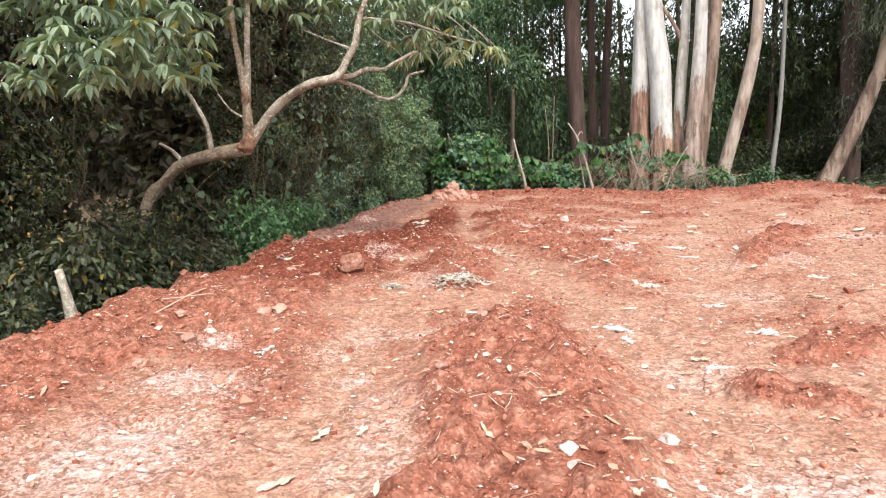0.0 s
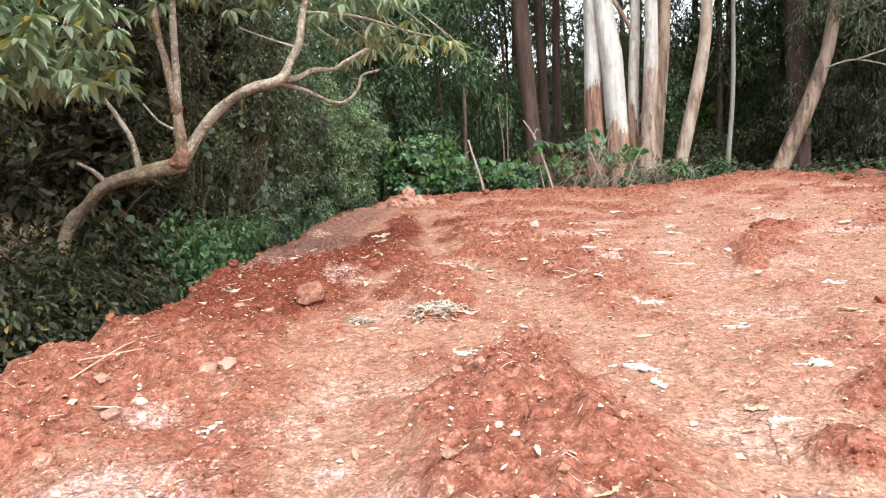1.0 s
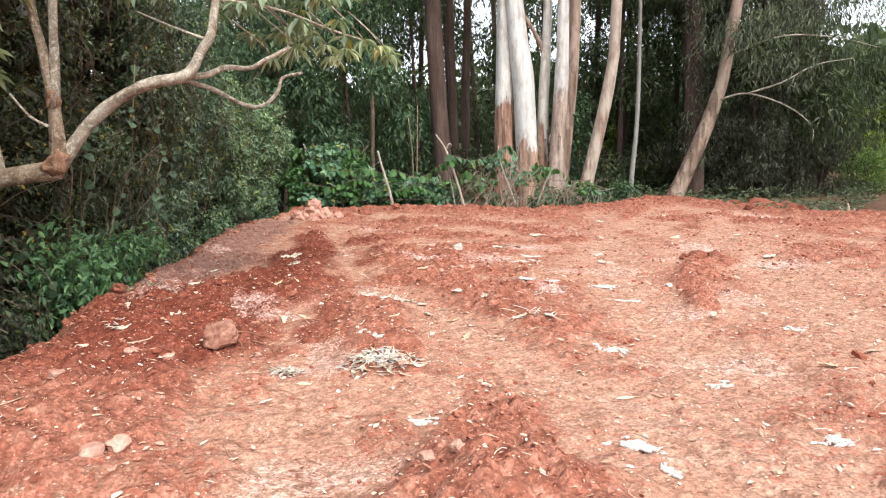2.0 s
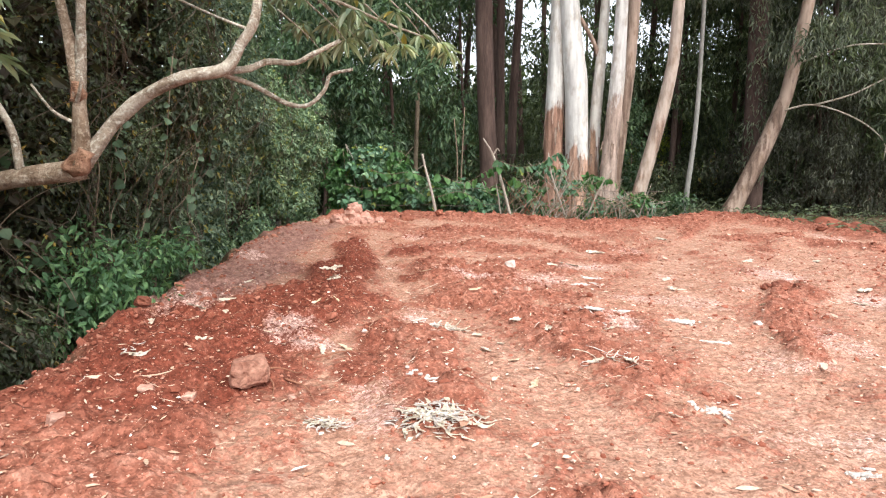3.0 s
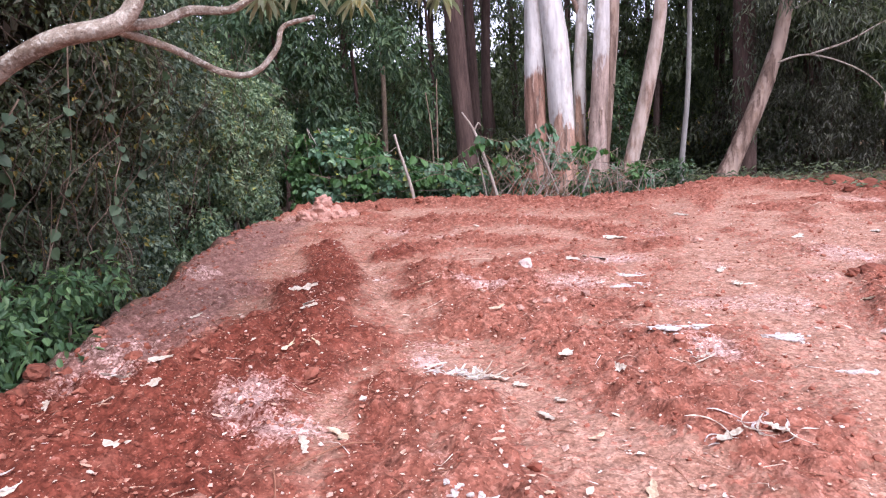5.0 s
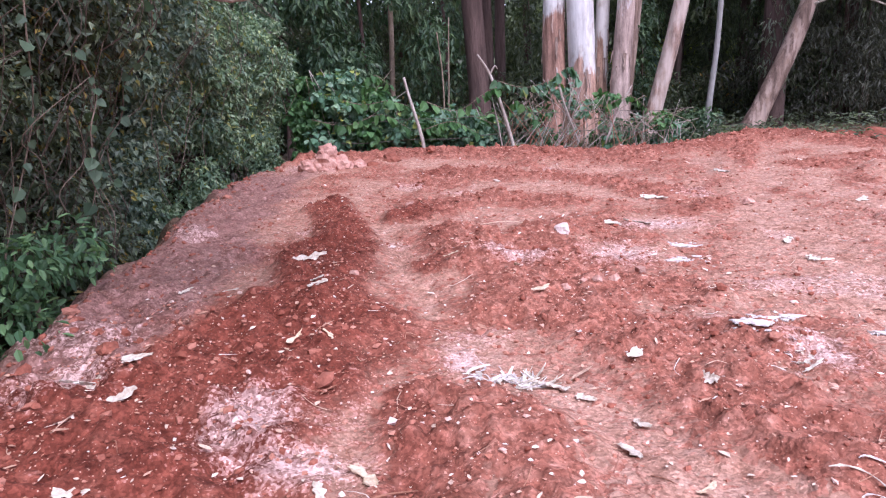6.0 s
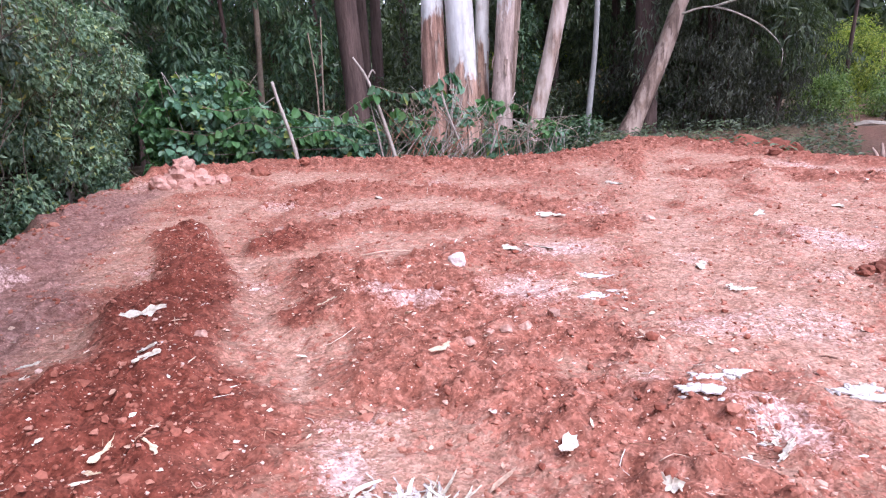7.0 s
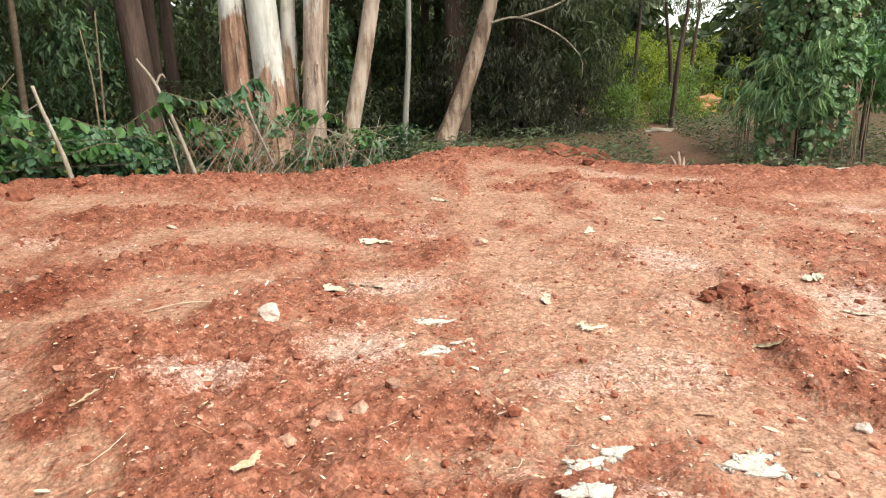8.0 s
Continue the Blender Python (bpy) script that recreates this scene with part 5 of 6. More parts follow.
OCTA = (np.concatenate([np.eye(3), -np.eye(3)]), np.array([[0, 1, 2], [1, 3, 2], [3, 4, 2], [4, 0, 2], [1, 0, 5], [3, 1, 5], [4, 3, 5], [0, 4, 5]]))


def spin(n):
    q = unit(rng.normal(size=(n, 4)))
    w, x, y, z = q.T
    return np.stack([np.stack([1 - 2 * (y * y + z * z), 2 * (x * y - z * w), 2 * (x * z + y * w)], -1), np.stack([2 * (x * y + z * w), 1 - 2 * (x * x + z * z), 2 * (y * z - x * w)], -1), np.stack([2 * (x * z - y * w), 2 * (y * z + x * w), 1 - 2 * (x * x + y * y)], -1)], -2)


def pebbles(name, xy, size, material, label, category, jag=0.3, flat=0.6, sink=0.25, form=None):
    v0, f0 = form or ICO1
    n = len(xy)
    v = v0[None] * (1 + jag * rng.normal(size=(n, len(v0), 1)) * 0.6) * rng.uniform(0.6, 1.25, size=(n, 1, 3))
    v = np.einsum("nij,nvj->nvi", spin(n), v) * np.array([1, 1, flat]) * size[:, None, None]
    z = ground_parts(xy[:, 0], xy[:, 1])[0]
    v = v + np.stack([xy[:, 0], xy[:, 1], z + size * flat * (1 - 2 * sink) * 0.6], -1)[:, None]
    f = (np.arange(n)[:, None, None] * len(v0) + f0[None]).reshape(-1, 3)
    return tagged(part(name, mesh_of(name, v.reshape(-1, 3), f, False), material), label, category, kind="stuff")


def strewn(n, weight, x0=-3.0, x1=6.5, y0=-1.3, y1=16.3, reach=7.0):
    """Plan places on the bare soil, denser towards the middle of the clearing's near half."""
    out = np.zeros((0, 2))
    while len(out) < n:
        p = np.stack([rng.uniform(x0, x1, 4 * n), rng.uniform(y0, y1, 4 * n)], 1)
        z, loose, chalk, grey, litter, darker_red = ground_parts(p[:, 0], p[:, 1])
        w = weight(loose, chalk, grey) * (1 - litter) / (1 + (np.abs(p[:, 1] - 3.0) / reach) ** 2)
        out = np.concatenate([out, p[rng.random(4 * n) < w]])
    return out[:n]


p = np.concatenate([strewn(7500, lambda l, c, g: 0.08 + l ** 1.5), strewn(5000, lambda l, c, g: 0.2 + l, y0=6.0, reach=12.0)])
pebbles("soil_clods", p, 0.0078 * (1 + 0.02 * np.clip(p[:, 1] - 3, 0, 12)) * np.exp(rng.normal(size=len(p)) * 0.55), M_CLODS, "crumbly dark red clods of loose soil", "clods", 0.35, 0.75, 0.35)
p = strewn(480, lambda l, c, g: 0.05 + l ** 2)
p = np.concatenate([p, np.stack([rng.uniform(-2.2, 5.5, 220), rng.uniform(7.0, 14.5, 220)], 1)])
pebbles("large_clods", p, 0.0098 * np.exp(rng.normal(size=len(p)) * 0.35), M_CLODS, "fist-sized lumps of dark red soil", "clods", 0.16, 0.75, form=ico(2))
p = strewn(24000, lambda l, c, g: 0.35 + 0.5 * c + 0.1 * l)
pebbles("stone_chips", p, 0.0062 * np.exp(rng.normal(size=len(p)) * 0.5), M_CHIPS, "pale stone and clay chips strewn over the soil", "gravel", 0.35, 0.6, form=OCTA)
p = strewn(650, lambda l, c, g: 0.3 * (1 - 0.8 * l) + 0.6 * c)
pebbles("pale_lumps", p, 0.016 * np.exp(rng.normal(size=len(p)) * 0.35), M_CHIPS, "pale pinkish lumps of dry clay", "gravel", 0.3, 0.6)


# crumbled soil along the bank's lips
yy = rng.uniform(3.0, 15.5, 900)
p = np.stack([edge_left(yy) + np.abs(rng.normal(size=900)) * 0.28 - 0.1, yy], 1)
pebbles("bank_clods", p, 0.013 * np.exp(rng.normal(size=900) * 0.5), M_CLODS, "crumbled reddish soil lumps along the bank", "clods", 0.25, 0.75, 0.3)
xx = rng.uniform(-3.5, 8.5, 1000)
p = np.stack([xx, edge_far(xx) - np.abs(rng.normal(size=1000)) * 0.5], 1)
pebbles("berm_clods", p, 0.014 * np.exp(rng.normal(size=1000) * 0.5), M_CLODS, "crumbled dark red soil lumps on the far berm", "clods", 0.25, 0.75, 0.3)


def litter(name, n, length, width, material, label):
    p = strewn(n, lambda l, c, g: 0.4 + 0.3 * l)
    z = ground_parts(p[:, 0], p[:, 1])[0]
    a = rng.uniform(0, 2 * math.pi, n)
    way = np.stack([np.cos(a), np.sin(a), rng.normal(size=n) * 0.12], 1)
    face = np.stack([rng.normal(size=n) * 0.3, rng.normal(size=n) * 0.3, np.ones(n)], 1)
    L = length * np.exp(rng.normal(size=n) * 0.4)
    me = leaf_mesh(name, np.stack([p[:, 0], p[:, 1], z + 0.008], 1), way, face, L, width, -0.12, 0.5)
    return tagged(part(name, me, material), label, "litter", kind="stuff")


litter("dry_leaves", 1700, 0.038, 0.27, M_LITTER, "dry tan gum leaves scattered on the soil")
litter("gum_leaves", 180, 0.085, 0.24, M_LITTER, "long pale dry gum leaves lying on the soil")
litter("bark_flakes", 7000, 0.019, 0.6, M_LITTER, "small pale bark flakes scattered on the soil")


def twigs(name, n, length, rad, material, label):
    p = strewn(n, lambda l, c, g: 0.3 + 0.4 * l)
    lines = []
    for x, y in p:
        a, L = rng.uniform(0, 2 * math.pi), length * math.exp(rng.normal() * 0.5)
        dx, dy = math.cos(a) * L, math.sin(a) * L
        bend = rng.normal() * 0.2
        xs, ys = np.array([x, x + dx * 0.5 - dy * bend, x + dx]), np.array([y, y + dy * 0.5 + dx * bend, y + dy])
        zs = ground_parts(xs, ys)[0] + 0.006
        lines.append((np.stack([xs, ys, zs], 1), [rad, rad * 0.8, rad * 0.5]))
    return tagged(part(name, tubes(name, lines, 4, 0.0, 2), material), label, "twigs", kind="stuff")


twigs("dry_twigs", 420, 0.11, 0.0025, M_LITTER, "thin dry straw and twig pieces on the soil")
twigs("root_ends", 260, 0.11, 0.003, M_ROOT, "torn reddish root ends in the soil")


def clod(name, x, y, size, label, material, flat=0.7, seed=0, group="", dz=0.0):
    """A rough, crumbling lump of soil."""
    v0, f0 = ICO2
    o = seed * 3.7
    d = 0.4 * vnoise(v0[:, 0] + o, v0[:, 1] + 2 * v0[:, 2], 0.55, 51) + 0.4 * vnoise(v0[:, 1] - o, v0[:, 2] + v0[:, 0], 0.3, 52) + 0.2 * vnoise(v0[:, 0] * 1.3 + o, v0[:, 2] - v0[:, 1], 0.11, 53)
    v = v0 * (0.55 + d)[:, None] * np.array([1, 1, flat]) * size * 1.1
    ob = part(name, mesh_of(name, v, f0, False), material)
    ob.location = (x, y, gz(x, y) + size * flat * 0.25 + dz)
    return tagged(ob, label, "clod", group)


def stone(name, x, y, size, label, material, flat=0.7, seed=0, category="stone", group="", dz=0.0, stretch=(1, 1, 1), turn=0.0):
    v0, f0 = ICO2
    r = np.random.default_rng(seed + 230)
    turn3 = np.linalg.qr(r.normal(size=(3, 3)))[0]
    w0 = v0 @ turn3
    k = 0.72 / (np.abs(w0) ** 9).sum(1) ** (1 / 9)
    k = k * (0.72 + 0.5 * vnoise(w0[:, 0] + seed * 2.3, w0[:, 1] + 1.7 * w0[:, 2], 0.9, 81) + 0.14 * vnoise(w0[:, 1] - seed, w0[:, 2] - w0[:, 0], 0.3, 82))
    v = v0 * k[:, None] * 1.15 * (1 + 0.025 * r.normal(size=(len(v0), 1))) * np.array(stretch) * np.array([1, 1, flat]) * size
    ob = part(name, mesh_of(name, v, f0, False), material)
    ob.location, ob.rotation_euler = (x, y, gz(x, y) + size * flat * stretch[2] * 0.35 + dz), (r.normal() * 0.1, r.normal() * 0.1, turn)
    return tagged(ob, label, category, group)


for k, (x, y, s) in enumerate(((-1.76, 2.22, 0.055), (-1.55, 2.83, 0.065), (-1.46, 2.9, 0.06), (-2.25, 3.78, 0.06), (-2.1, 2.62, 0.045), (-1.77, 1.75, 0.04), (0.13, 1.54, 0.03), (-0.02, 2.74, 0.04), (0.11, 2.71, 0.035), (-1.81, 4.3, 0.045), (-2.02, 4.22, 0.05), (-1.25, 4.44, 0.03), (0.19, 7.78, 0.038), (0.32, 7.84, 0.05), (-0.04, 7.73, 0.04), (0.09, 7.76, 0.028), (2.43, 10.63, 0.07), (-1.31, 10.95, 0.06), (-1.55, 8.05, 0.04), (0.55, 8.0, 0.04))):
    stone("stone", x, y, s * 0.85, "pale pinkish clay stone half sunk in red soil", M_STONE, 0.75, k, group="loose stones")
for k, (x, y, s) in enumerate(((0.17, 9.25, 0.07), (0.28, 1.93, 0.016), (0.35, 1.9, 0.018), (2.3, 6.75, 0.03), (0.8, 0.8, 0.032), (0.82, 0.71, 0.022), (1.18, 1.23, 0.035), (1.12, 0.84, 0.025))):
    stone("white_stone", x, y, s, "chalky white stone lying on red soil", M_WHITE_STONE, 0.75, 40 + k, group="white stones")
v0, f0 = ICO2
box = v0 / (np.abs(v0) ** 9).sum(1, keepdims=True) ** (1 / 9)
chip = 0.22 * np.abs(vnoise(box[:, 0] + 3, box[:, 1] + box[:, 2] * 1.7, 0.8, 71) - 0.5) + 0.16 * vnoise(box[:, 0] - box[:, 2], box[:, 1], 0.3, 72)
box = box * (1.0 - 1.15 * chip)[:, None] * (1 - np.array([0.12, 0.3, 0.0]) * np.clip(box[:, 2:3] + 0.3 * box[:, 0:1], -0.5, 1))
boulder = part("boulder", mesh_of("boulder", (box + 0.2 * box[:, 2:3] * np.array([0.6, 0.3, 0])) * np.array([0.128, 0.09, 0.088]), f0, False), surface("red_rock", (0.21, 0.078, 0.05), (0.45, 0.24, 0.17), 11, 40, 0.9, 1.0, distance=0.02))
boulder.location, boulder.rotation_euler = (-1.53, 4.53, gz(-1.53, 4.53) + 0.04), (0.12, -0.15, 0.35)
tagged(boulder, "angular reddish rock half buried in loose soil", "rock")
M_BANK = surface("orange_earth", (0.45, 0.2, 0.1), (0.6, 0.32, 0.2), 2, 30, 0.95, 0.8)
M_CORNER = surface("pink_clay", (0.34, 0.145, 0.10), (0.60, 0.37, 0.29), 6, 40, 0.95, 0.8)
clod("earth_bank", 25.4, 30.4, 0.75, "bare orange earth bank beyond the wood", M_BANK, 0.7, 3)
# Dark lumps put in place of a dark hole in the soil.
for dx, dy, q in ((0.1, 0.06, 0.07), (-0.12, 0.03, 0.06), (0.18, -0.05, 0.05), (-0.02, -0.1, 0.045), (0.28, 0.1, 0.05)):
    clod("soil_lump", 3.14 + dx, 8.32 + dy, q, "dark red soil lump in place of a dark hole", M_SOIL_CLOD, 0.8, int(dx * 100) + 40, "upturned lumps")
clod("soil_lump", 3.14, 8.32, 0.1, "dark red soil lump in place of a dark hole", M_SOIL_CLOD, 0.7, 9)
for k, (x, y, q, up_) in enumerate(((-2.92, 14.5, 0.2, 0.06), (-2.9, 14.5, 0.14, 0.27), (-2.72, 14.55, 0.16, 0.04), (-3.07, 14.45, 0.15, 0.0), (-3.2, 14.35, 0.13, 0.0), (-2.62, 14.62, 0.12, 0.0), (-2.86, 14.38, 0.1, 0.0), (-2.4, 14.7, 0.1, 0.0))):
    clod("corner_clod", x, y, q, "ragged pinkish clay block in a pile at the bank's corner", M_CORNER, 0.9, 60 + k, "clay blocks at the corner", dz=up_)
clod("corner_clod", -1.9, 15.3, 0.14, "big red clay block at the edge of the bank", M_SOIL_CLOD, 0.8, 13)
for k, (x, y, s) in enumerate(((-3.1, 6.25, 0.06), (-3.0, 5.9, 0.05), (-2.75, 6.75, 0.05), (6.4, 14.3, 0.09), (-2.2, 14.9, 0.1), (-1.2, 15.6, 0.08), (0.8, 15.1, 0.07), (2.6, 14.9, 0.07))):
    clod("soil_clod", x, y, s, "rough clod of red soil on the bank's edge", M_SOIL_CLOD, 0.7, 20 + k, "clods on the bank")
for x, y, q in ((8.3, 18.0, 0.42), (9.0, 17.8, 0.34), (7.7, 18.2, 0.34)):
    clod("soil_mound", x, y, q, "ragged mound of dark red soil at the clearing edge", M_SOIL_CLOD, 0.65, int(x * 10), "soil mounds")
stone("flat_rock", 11.6, 13.0, 0.45, "flat pale rock slab beside the path", M_WHITE_STONE, 0.3, 31, "rock", stretch=(1.5, 1, 1))
stone("flat_rock", 15.3, 22.5, 0.35, "flat pale rock slab beside the path", surface("dusty_rock", (0.26, 0.21, 0.16), (0.42, 0.36, 0.29), 5, 40, 0.9, 0.6), 0.25, 32, "rock", stretch=(1.5, 1, 1))
st = thing("root_stump", 8.6, 14.6, gz(8.6, 14.6) + 0.08, "torn reddish root stump at the clearing's edge", "stump")
part("root", tubes("root", [([(-0.3, 0, 0), (0, 0, 0.12), (0.25, 0, 0.05)], [0.07, 0.09, 0.05])], 8, 0.25), M_PINK_BARK, st)
for a in ((-0.1, 0.35), (0.12, 0.3), (0.02, 0.42)):
    part("root", tubes("root", [([(a[0] * 0.5, 0, 0.05), (a[0], -0.05, a[1] * 0.6), (a[0] * 1.5, 0, a[1])], [0.05, 0.035, 0.015])], 7, 0.25), M_PINK_BARK, st)


def strip(length, width, bend=0.2, curl=0.3, ragged=0.4, seed=0, thick=0.003, rows=10):
    """A curled, ragged piece of bark with thickness, lying along x."""
    r = np.random.default_rng(seed + 500)
    t = np.linspace(0, 1, rows)
    w = 0.8 * width * (0.3 + 0.7 * np.sin(math.pi * np.clip(t * 0.9 + 0.06, 0, 1)) ** 0.6) * np.clip(1 + ragged * r.normal(size=rows), 0.35, 1.7)
    cx, cy = (t - 0.5) * length * 0.9, bend * length * (t - 0.5) ** 2 * 2 + np.cumsum(r.normal(size=rows)) * width * 0.08
    cz = thick + 0.35 * width * curl * np.abs(r.normal(size=rows)).cumsum() / rows * 2 + 0.12 * length * curl * (2 * t - 1) ** 2
    v = []
    for low in (0, 1):
        for s in (-1, -0.35, 0.35, 1):
            up_ = curl * width * 0.45 * s * s + r.normal(size=rows) * width * 0.04
            v.append(np.stack([cx + r.normal(size=rows) * width * 0.06, cy + s * w * 0.5, cz + up_ - low * thick], 1))
    v = np.stack(v).reshape(-1, 3)
    f = []
    ix = lambda low, k, i: (low * 4 + k) * rows + i
    for i in range(rows - 1):
        for k in range(3):
            f.append((ix(0, k, i), ix(0, k, i + 1), ix(0, k + 1, i + 1), ix(0, k + 1, i)))
            f.append((ix(1, k, i), ix(1, k + 1, i), ix(1, k + 1, i + 1), ix(1, k, i + 1)))
        f.append((ix(0, 0, i), ix(1, 0, i), ix(1, 0, i + 1), ix(0, 0, i + 1)))
        f.append((ix(0, 3, i), ix(0, 3, i + 1), ix(1, 3, i + 1), ix(1, 3, i)))
    for i in (0, rows - 1):
        for k in range(3):
            f.append((ix(0, k, i), ix(0, k + 1, i), ix(1, k + 1, i), ix(1, k, i)))
    return mesh_of("strip", v, f, False)


def ragged(length, width, seed=0, thick=0.004):
    """A crumpled flake with a torn outline, lying along x."""
    r = np.random.default_rng(seed + 900)
    n, rings = 30 if length > 0.1 else 12, (0.35, 0.7, 1.0)
    a = np.arange(n) * 2 * math.pi / n
    out = 1 + 0.2 * r.normal(size=n) * 0.7 + 0.2 * np.sin(2 * a + r.uniform(0, 6)) + 0.18 * np.sin(3 * a + r.uniform(0, 6)) + 0.12 * np.sin(5 * a + r.uniform(0, 6))
    v = [np.array([[0, 0, 0.004 + thick]])]
    for q in rings:
        z = thick + np.abs(r.normal(size=n)) * 0.003 * (1.1 - q) + (0.003 * r.random(n) if q < 1 else 0)
        v.append(np.stack([np.cos(a) * out * q * length / 2, np.sin(a) * out * q * width / 2, z], 1))
    v.append(v[-1] * np.array([1, 1, 0]) - np.array([0, 0, 0.005]))
    v = np.concatenate(v)
    k = np.arange(n)
    k2 = (k + 1) % n
    f = [np.stack([0 * k, 1 + k, 1 + k2], 1)]
    for i in range(3):
        p, q = 1 + i * n, 1 + (i + 1) * n
        f += [np.stack([p + k, q + k, q + k2], 1), np.stack([p + k, q + k2, p + k2], 1)]
    return mesh_of("scrap", v, np.concatenate(f), False)


def bark_piece(name, x, y, turn, length, width, label, material, group, seed, bend=0.2, curl=0.3):
    ob = part(name, ragged(length, width, seed) if name == "bark_scrap" else strip(length, width, bend, curl, seed=seed), material)
    e = 0.05
    gx, gy = (gz(x + e, y) - gz(x - e, y)) / (2 * e), (gz(x, y + e) - gz(x, y - e)) / (2 * e)
    q = Vector((-gx, -gy, 1)).normalized().to_track_quat('Z', 'Y').to_matrix()
    m = q @ Matrix.Rotation(turn, 3, 'Z')
    ob.matrix_world = Matrix.Translation((x, y, gz(x, y) + 0.008)) @ m.to_4x4()
    return tagged(ob, label, "bark", group)


SCRAPS = [  # x, y, turn, length, width
    (-1.15, 2.12, 0.2, 0.09, 0.05), (-0.07, 3.34, 0.1, 0.12, 0.06), (0.96, 2.97, -0.3, 0.2, 0.13), (1.04, 2.72, -0.9, 0.12, 0.05), (1.7, 3.86, 0.1, 0.14, 0.06), (2.7, 5.0, 0, 0.16, 0.07), (1.26, 4.67, -0.2, 0.2, 0.11),
    (1.49, 2.28, 0.6, 0.09, 0.05), (1.88, 2.96, 0.1, 0.12, 0.05), (-0.51, 4.8, -0.2, 0.13, 0.06), (0.85, 6.79, -0.1, 0.24, 0.11), (1.0, 7.03, 0.05, 0.2, 0.09), (1.2, 7.07, 0.1, 0.18, 0.07), (1.64, 6.8, 0, 0.25, 0.09), (1.73, 6.09, -0.2, 0.15, 0.07),
    (1.45, 0.85, -0.2, 0.16, 0.07),
    (1.62, 6.72, -0.5, 0.24, 0.13), (1.14, 8.86, 0.0, 0.2, 0.12), (0.93, 8.39, -0.2, 0.28, 0.12),
]
FLAKES = [ragged(0.035, 0.018, j, 0.002) for j in range(5)] + [ragged(0.075, 0.022, j + 5, 0.002) for j in range(3)]


def flake_patch(x, y, turn, length, width, seed):
    """White bark broken into flakes that lie close together."""
    root = thing("bark_scrap", x, y, gz(x, y), "crumbled white bark scrap flat on red soil", "bark", "white bark scraps")
    r = np.random.default_rng(seed + 77)
    c, n_ = (math.cos(turn), math.sin(turn)), int(8 + 1500 * length * width)
    ob = part("sheet", ragged(length * 0.85, width * 0.75, seed + 30, 0.002), M_PAPER, root)
    ob.location, ob.rotation_euler = (0, 0, 0.004), (0, 0, turn)
    for k in range(min(n_, 14)):
        u, v = r.normal() * 0.36 * length, r.normal() * 0.36 * width
        px, py = u * c[0] - v * c[1], u * c[1] + v * c[0]
        ob = part("flake", FLAKES[k % 8], M_PAPER, root)
        ob.location = (px, py, gz(x + px, y + py) - gz(x, y) + 0.006)
        ob.rotation_euler = (r.normal() * 0.1, r.normal() * 0.1, turn + r.normal() * 1.0)
        ob.scale = (r.uniform(0.6, 1.4), r.uniform(0.6, 1.4), 1)


for k, (x, y, a, l, w) in enumerate(SCRAPS):
    flake_patch(x, y, a, l, w, k)
STRIPS = [
    (0.97, 4.48, 1.2, 0.1, 0.045), (-2.43, 4.87, 0.5, 0.22, 0.05), (-2.17, 5.29, -0.4, 0.19, 0.055), (-2.84, 5.92, 0.0, 0.18, 0.06), (-2.6, 6.28, 1.2, 0.15, 0.07), (-2.39, 6.36, 0.2, 0.16, 0.07),
    (-2.31, 6.02, 0.3, 0.16, 0.06), (-2.55, 6.1, 0.9, 0.16, 0.06), (-2.74, 7.88, 0.3, 0.13, 0.04), (-1.95, 8.42, 0.1, 0.3, 0.07), (-2.47, 8.01, 0.7, 0.16, 0.06), (-1.73, 7.72, 0.4, 0.15, 0.07), (-0.31, 6.3, -0.2, 0.14, 0.08), (-0.2, 6.17, 0.2, 0.12, 0.05),
    (0.16, 6.62, -0.35, 0.27, 0.06), (0.38, 6.21, 0.2, 0.12, 0.08),
    (-0.01, 5.91, 1.5, 0.13, 0.06), (-0.12, 5.66, 0.1, 0.14, 0.07), (0.96, 6.35, 0.0, 0.22, 0.03),
]
for k, (x, y, a, l, w) in enumerate(STRIPS):
    bark_piece("bark_strip", x, y, a, l, w, "curled pale bark strip lying on red soil", M_BARK_STRIP, "curled bark strips", 60 + k, 0.08, 0.14)
STRIPS_FAR = [
    (1.67, 6.78, 0.3, 0.15, 0.08), (0.87, 5.27, 0.2, 0.12, 0.07), (0.63, 5.18, 0.9, 0.13, 0.06), (0.75, 9.8, 0.0, 0.3, 0.09), (0.97, 9.7, 0.1, 0.32, 0.08), (1.98, 8.34, -0.3, 0.13, 0.08), (1.47, 11.05, 0.05, 0.46, 0.12), (4.06, 8.34, 0.4, 0.15, 0.1), (3.7, 7.74, 0.2, 0.2, 0.06),
    (-0.29, 1.02, -0.8, 0.14, 0.045), (-0.1, 1.03, -0.6, 0.1, 0.04), (-0.26, 0.58, 1.1, 0.16, 0.045), (-1.72, 7.6, 0.7, 0.17, 0.06), (-2.4, 7.76, 0.8, 0.17, 0.05), (0.94, 6.33, 0.0, 0.2, 0.03),
    (-1.29, 5.35, 0.9, 0.14, 0.05), (2.05, 8.9, 0.1, 0.25, 0.06), (3.6, 10.5, 0.0, 0.3, 0.08), (-0.2, 12.5, 0.1, 0.2, 0.06), (2.9, 12.6, -0.1, 0.3, 0.08), (4.6, 10.6, 0.2, 0.2, 0.1),
]
for k, (x, y, a, l, w) in enumerate(STRIPS_FAR):
    bark_piece("bark_strip", x, y, a, l, w, "pale sun-bleached bark strip on red soil", M_BARK_STRIP, "bleached bark strips", 90 + k, 0.06, 0.1)
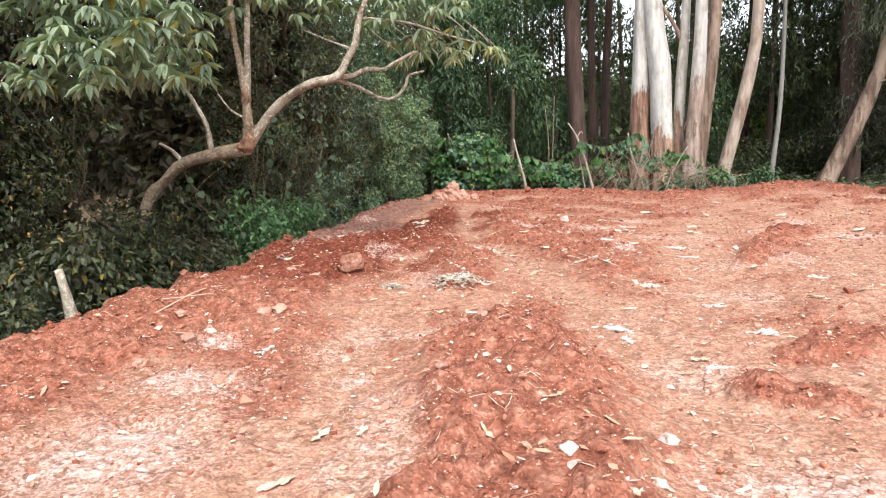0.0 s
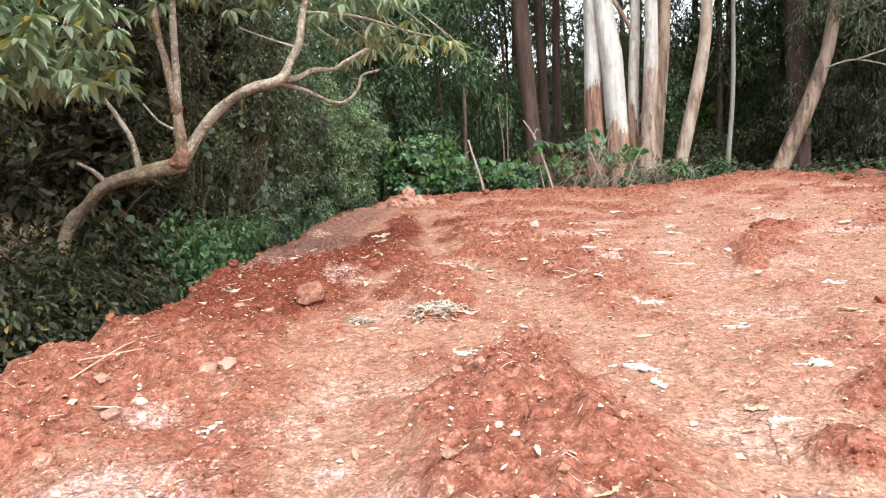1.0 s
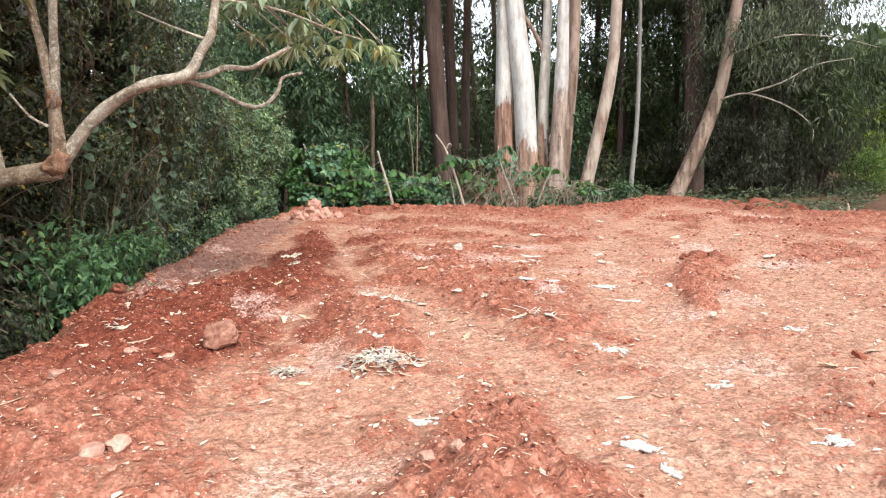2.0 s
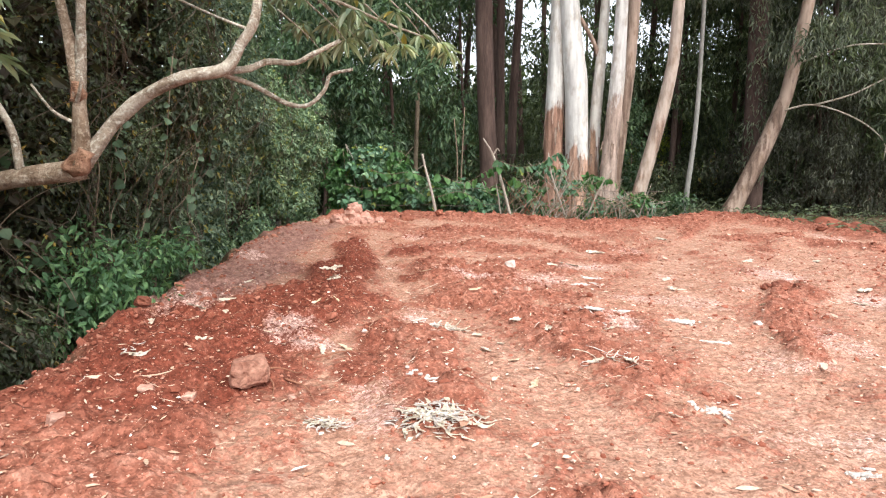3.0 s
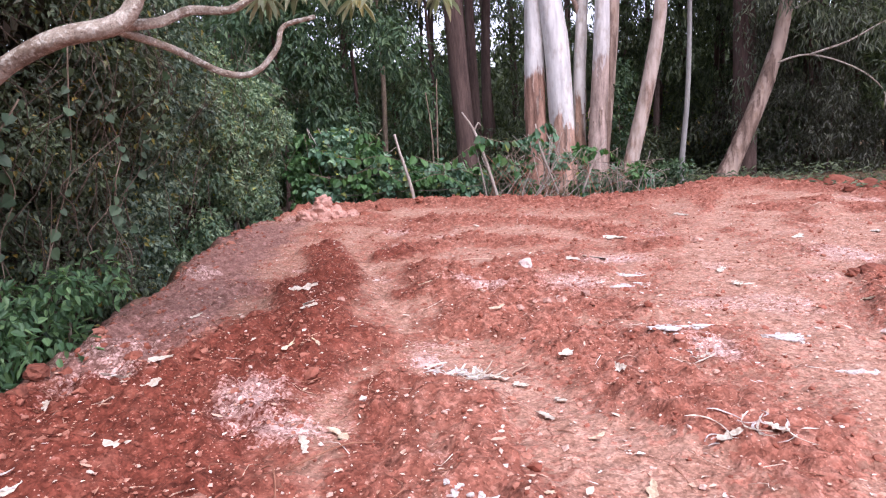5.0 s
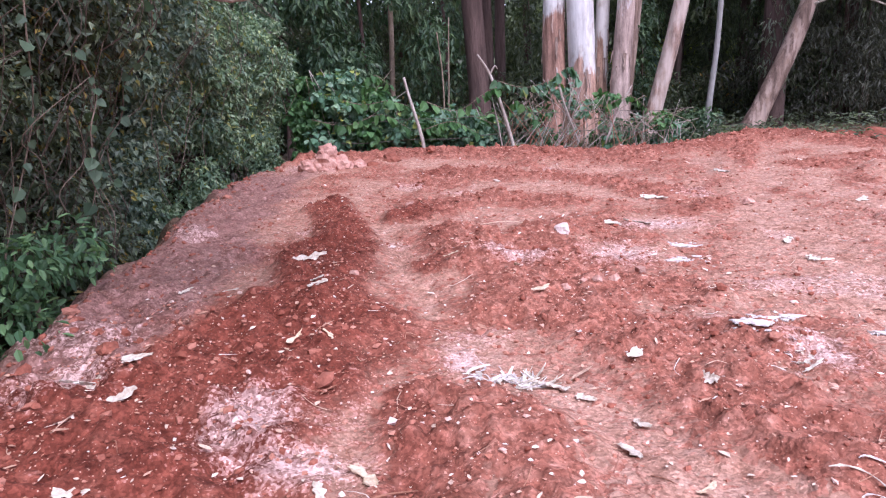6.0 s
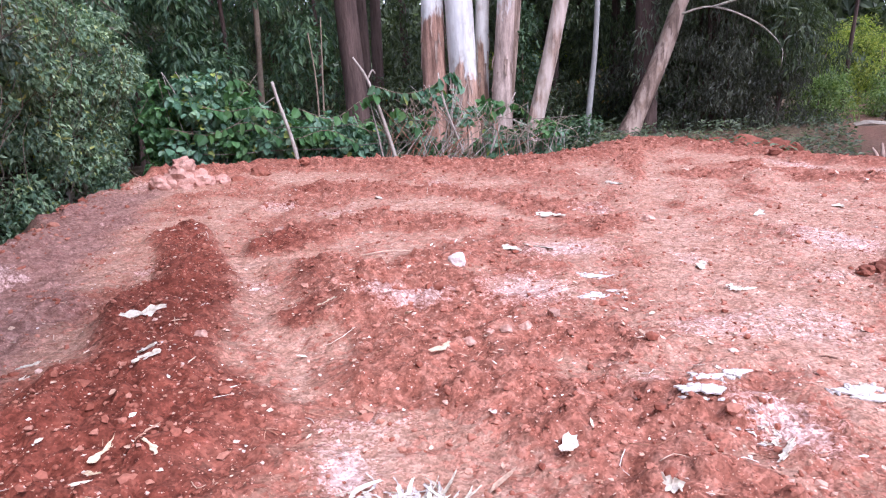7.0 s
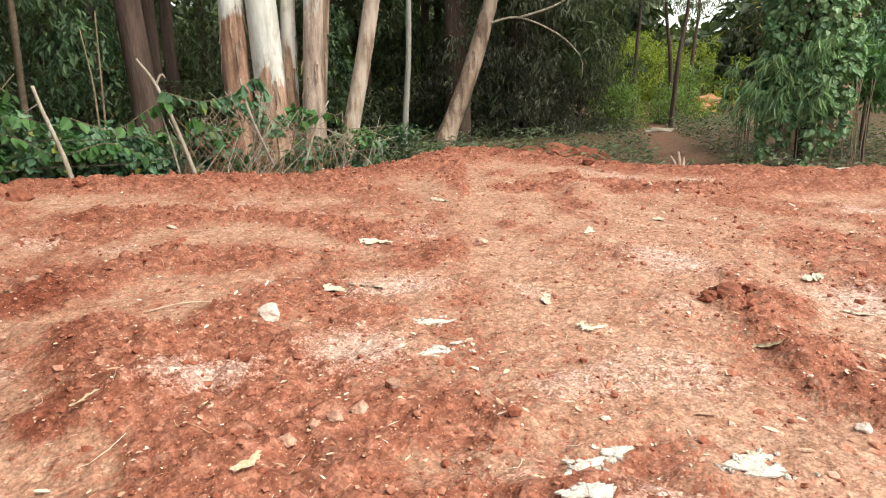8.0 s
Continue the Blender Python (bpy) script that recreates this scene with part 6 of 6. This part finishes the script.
LEAVES = [
    (0.16, 1.74, 2.8, 0.2, 0.045), (0.5, 3.02, 0.1, 0.14, 0.03), (2.45, 4.07, 0.6, 0.13, 0.07), (1.42, 2.37, 0.6, 0.12, 0.045), (0.21, 4.87, 0.4, 0.16, 0.04), (-0.22, 4.78, 1.7, 0.12, 0.03), (-1.16, 5.49, 1.0, 0.18, 0.05), (-1.74, 6.72, 0.1, 0.16, 0.03),
    (0.09, 5.39, -0.5, 0.12, 0.03), (2.71, 7.6, 0.9, 0.22, 0.05), (-0.84, 8.33, -0.5, 0.17, 0.045), (-0.23, 7.51, 0.7, 0.15, 0.045), (-1.44, 10.63, 1.2, 0.18, 0.05), (-0.36, 8.05, 0.6, 0.16, 0.035),
    (0.7, 1.39, 0.2, 0.14, 0.03), (0.86, 1.19, 0.2, 0.1, 0.035), (0.95, 1.22, 0.5, 0.09, 0.03), (0.45, 1.03, -0.9, 0.13, 0.02), (-1.69, 6.81, 0.2, 0.2, 0.035), (-1.5, 6.73, 0.9, 0.12, 0.03),
]
for k, (x, y, a, l, w) in enumerate(LEAVES):
    bark_piece("dry_leaf", x, y, a, l, w, "long dry tan gum leaf lying on red soil", M_DRY_LEAF, "dry gum leaves", 130 + k, 0.15, 0.15)["category"] = "leaf"


def bark_heap(x, y, n, spread, length, width, label, seed, squash=0.6):
    root = thing("bark_heap", x, y, gz(x, y), label, "bark heap", "heaps of bark")
    r = np.random.default_rng(seed)
    kinds = [strip(length * (0.45 + 0.2 * j), width * (0.7 + 0.15 * j), 0.6, 0.18, 0.5, seed * 10 + j, 0.002, 8) for j in range(6)]
    for k in range(n):
        a = r.uniform(0, 2 * math.pi)
        d = spread * r.uniform(0.15, 1.0)
        px, py = math.cos(a) * d, math.sin(a) * d * squash
        ob = part("bark_strip", kinds[k % 6], M_PAPER if k % 6 < 4 else M_BARK_STRIP, root)
        ob.location = (px, py, gz(x + px, y + py) - gz(x, y) + 0.006 + 0.02 * (1 - d / spread) * r.random())
        ob.rotation_euler = (r.normal() * 0.25, r.normal() * 0.2, a + r.normal() * 0.5)
    return root


bark_heap(-0.36, 4.06, 170, 0.25, 0.10, 0.017, "heap of white curled bark shreds on the soil", 3)
bark_heap(-0.96, 4.1, 44, 0.13, 0.08, 0.015, "small heap of pale bark shreds", 4)
bark_heap(-2.43, 4.9, 8, 0.1, 0.13, 0.025, "small heap of pale bark shreds", 5)
bark_heap(-0.55, 6.38, 60, 0.2, 0.16, 0.015, "fan of long white bark shreds on the soil", 6)
bark_heap(0.98, 6.5, 12, 0.16, 0.05, 0.02, "strewn white bark flakes", 8, 1.0)
bark_heap(0.72, 5.27, 14, 0.24, 0.17, 0.01, "loose curls of long thin pale bark", 9, 0.7)

for k, pts in enumerate(([(-1.62, 4.55), (-1.4, 4.62), (-1.3, 4.8), (-1.34, 4.98), (-1.45, 5.05)], [(-1.5, 4.6), (-1.38, 4.5), (-1.33, 4.3)], [(-1.34, 4.6), (-1.2, 4.55), (-1.1, 4.38)], [(-1.3, 5.1), (-1.1, 5.3), (-0.95, 5.42)], [(-2.3, 4.4), (-2.1, 4.5), (-1.95, 4.62)], [(-0.55, 9.75), (-0.3, 9.8), (-0.05, 9.83)], [(-2.3, 2.6), (-2.2, 3.0), (-2.15, 3.3)], [(-2.35, 2.75), (-2.0, 2.9)])):
    o = (*pts[0], gz(*pts[0]))
    rt = thing("root", *o, "thin torn reddish root lying on loose soil", "root", "torn roots")
    part("root", tubes("root", [([(a - o[0], b - o[1], gz(a, b) - o[2] + 0.012 + 0.02 * (j % 2)) for j, (a, b) in enumerate(pts)], np.linspace(0.006, 0.003, len(pts)))], 6, 0.1), M_ROOT if k < 4 else M_LITTER, rt)
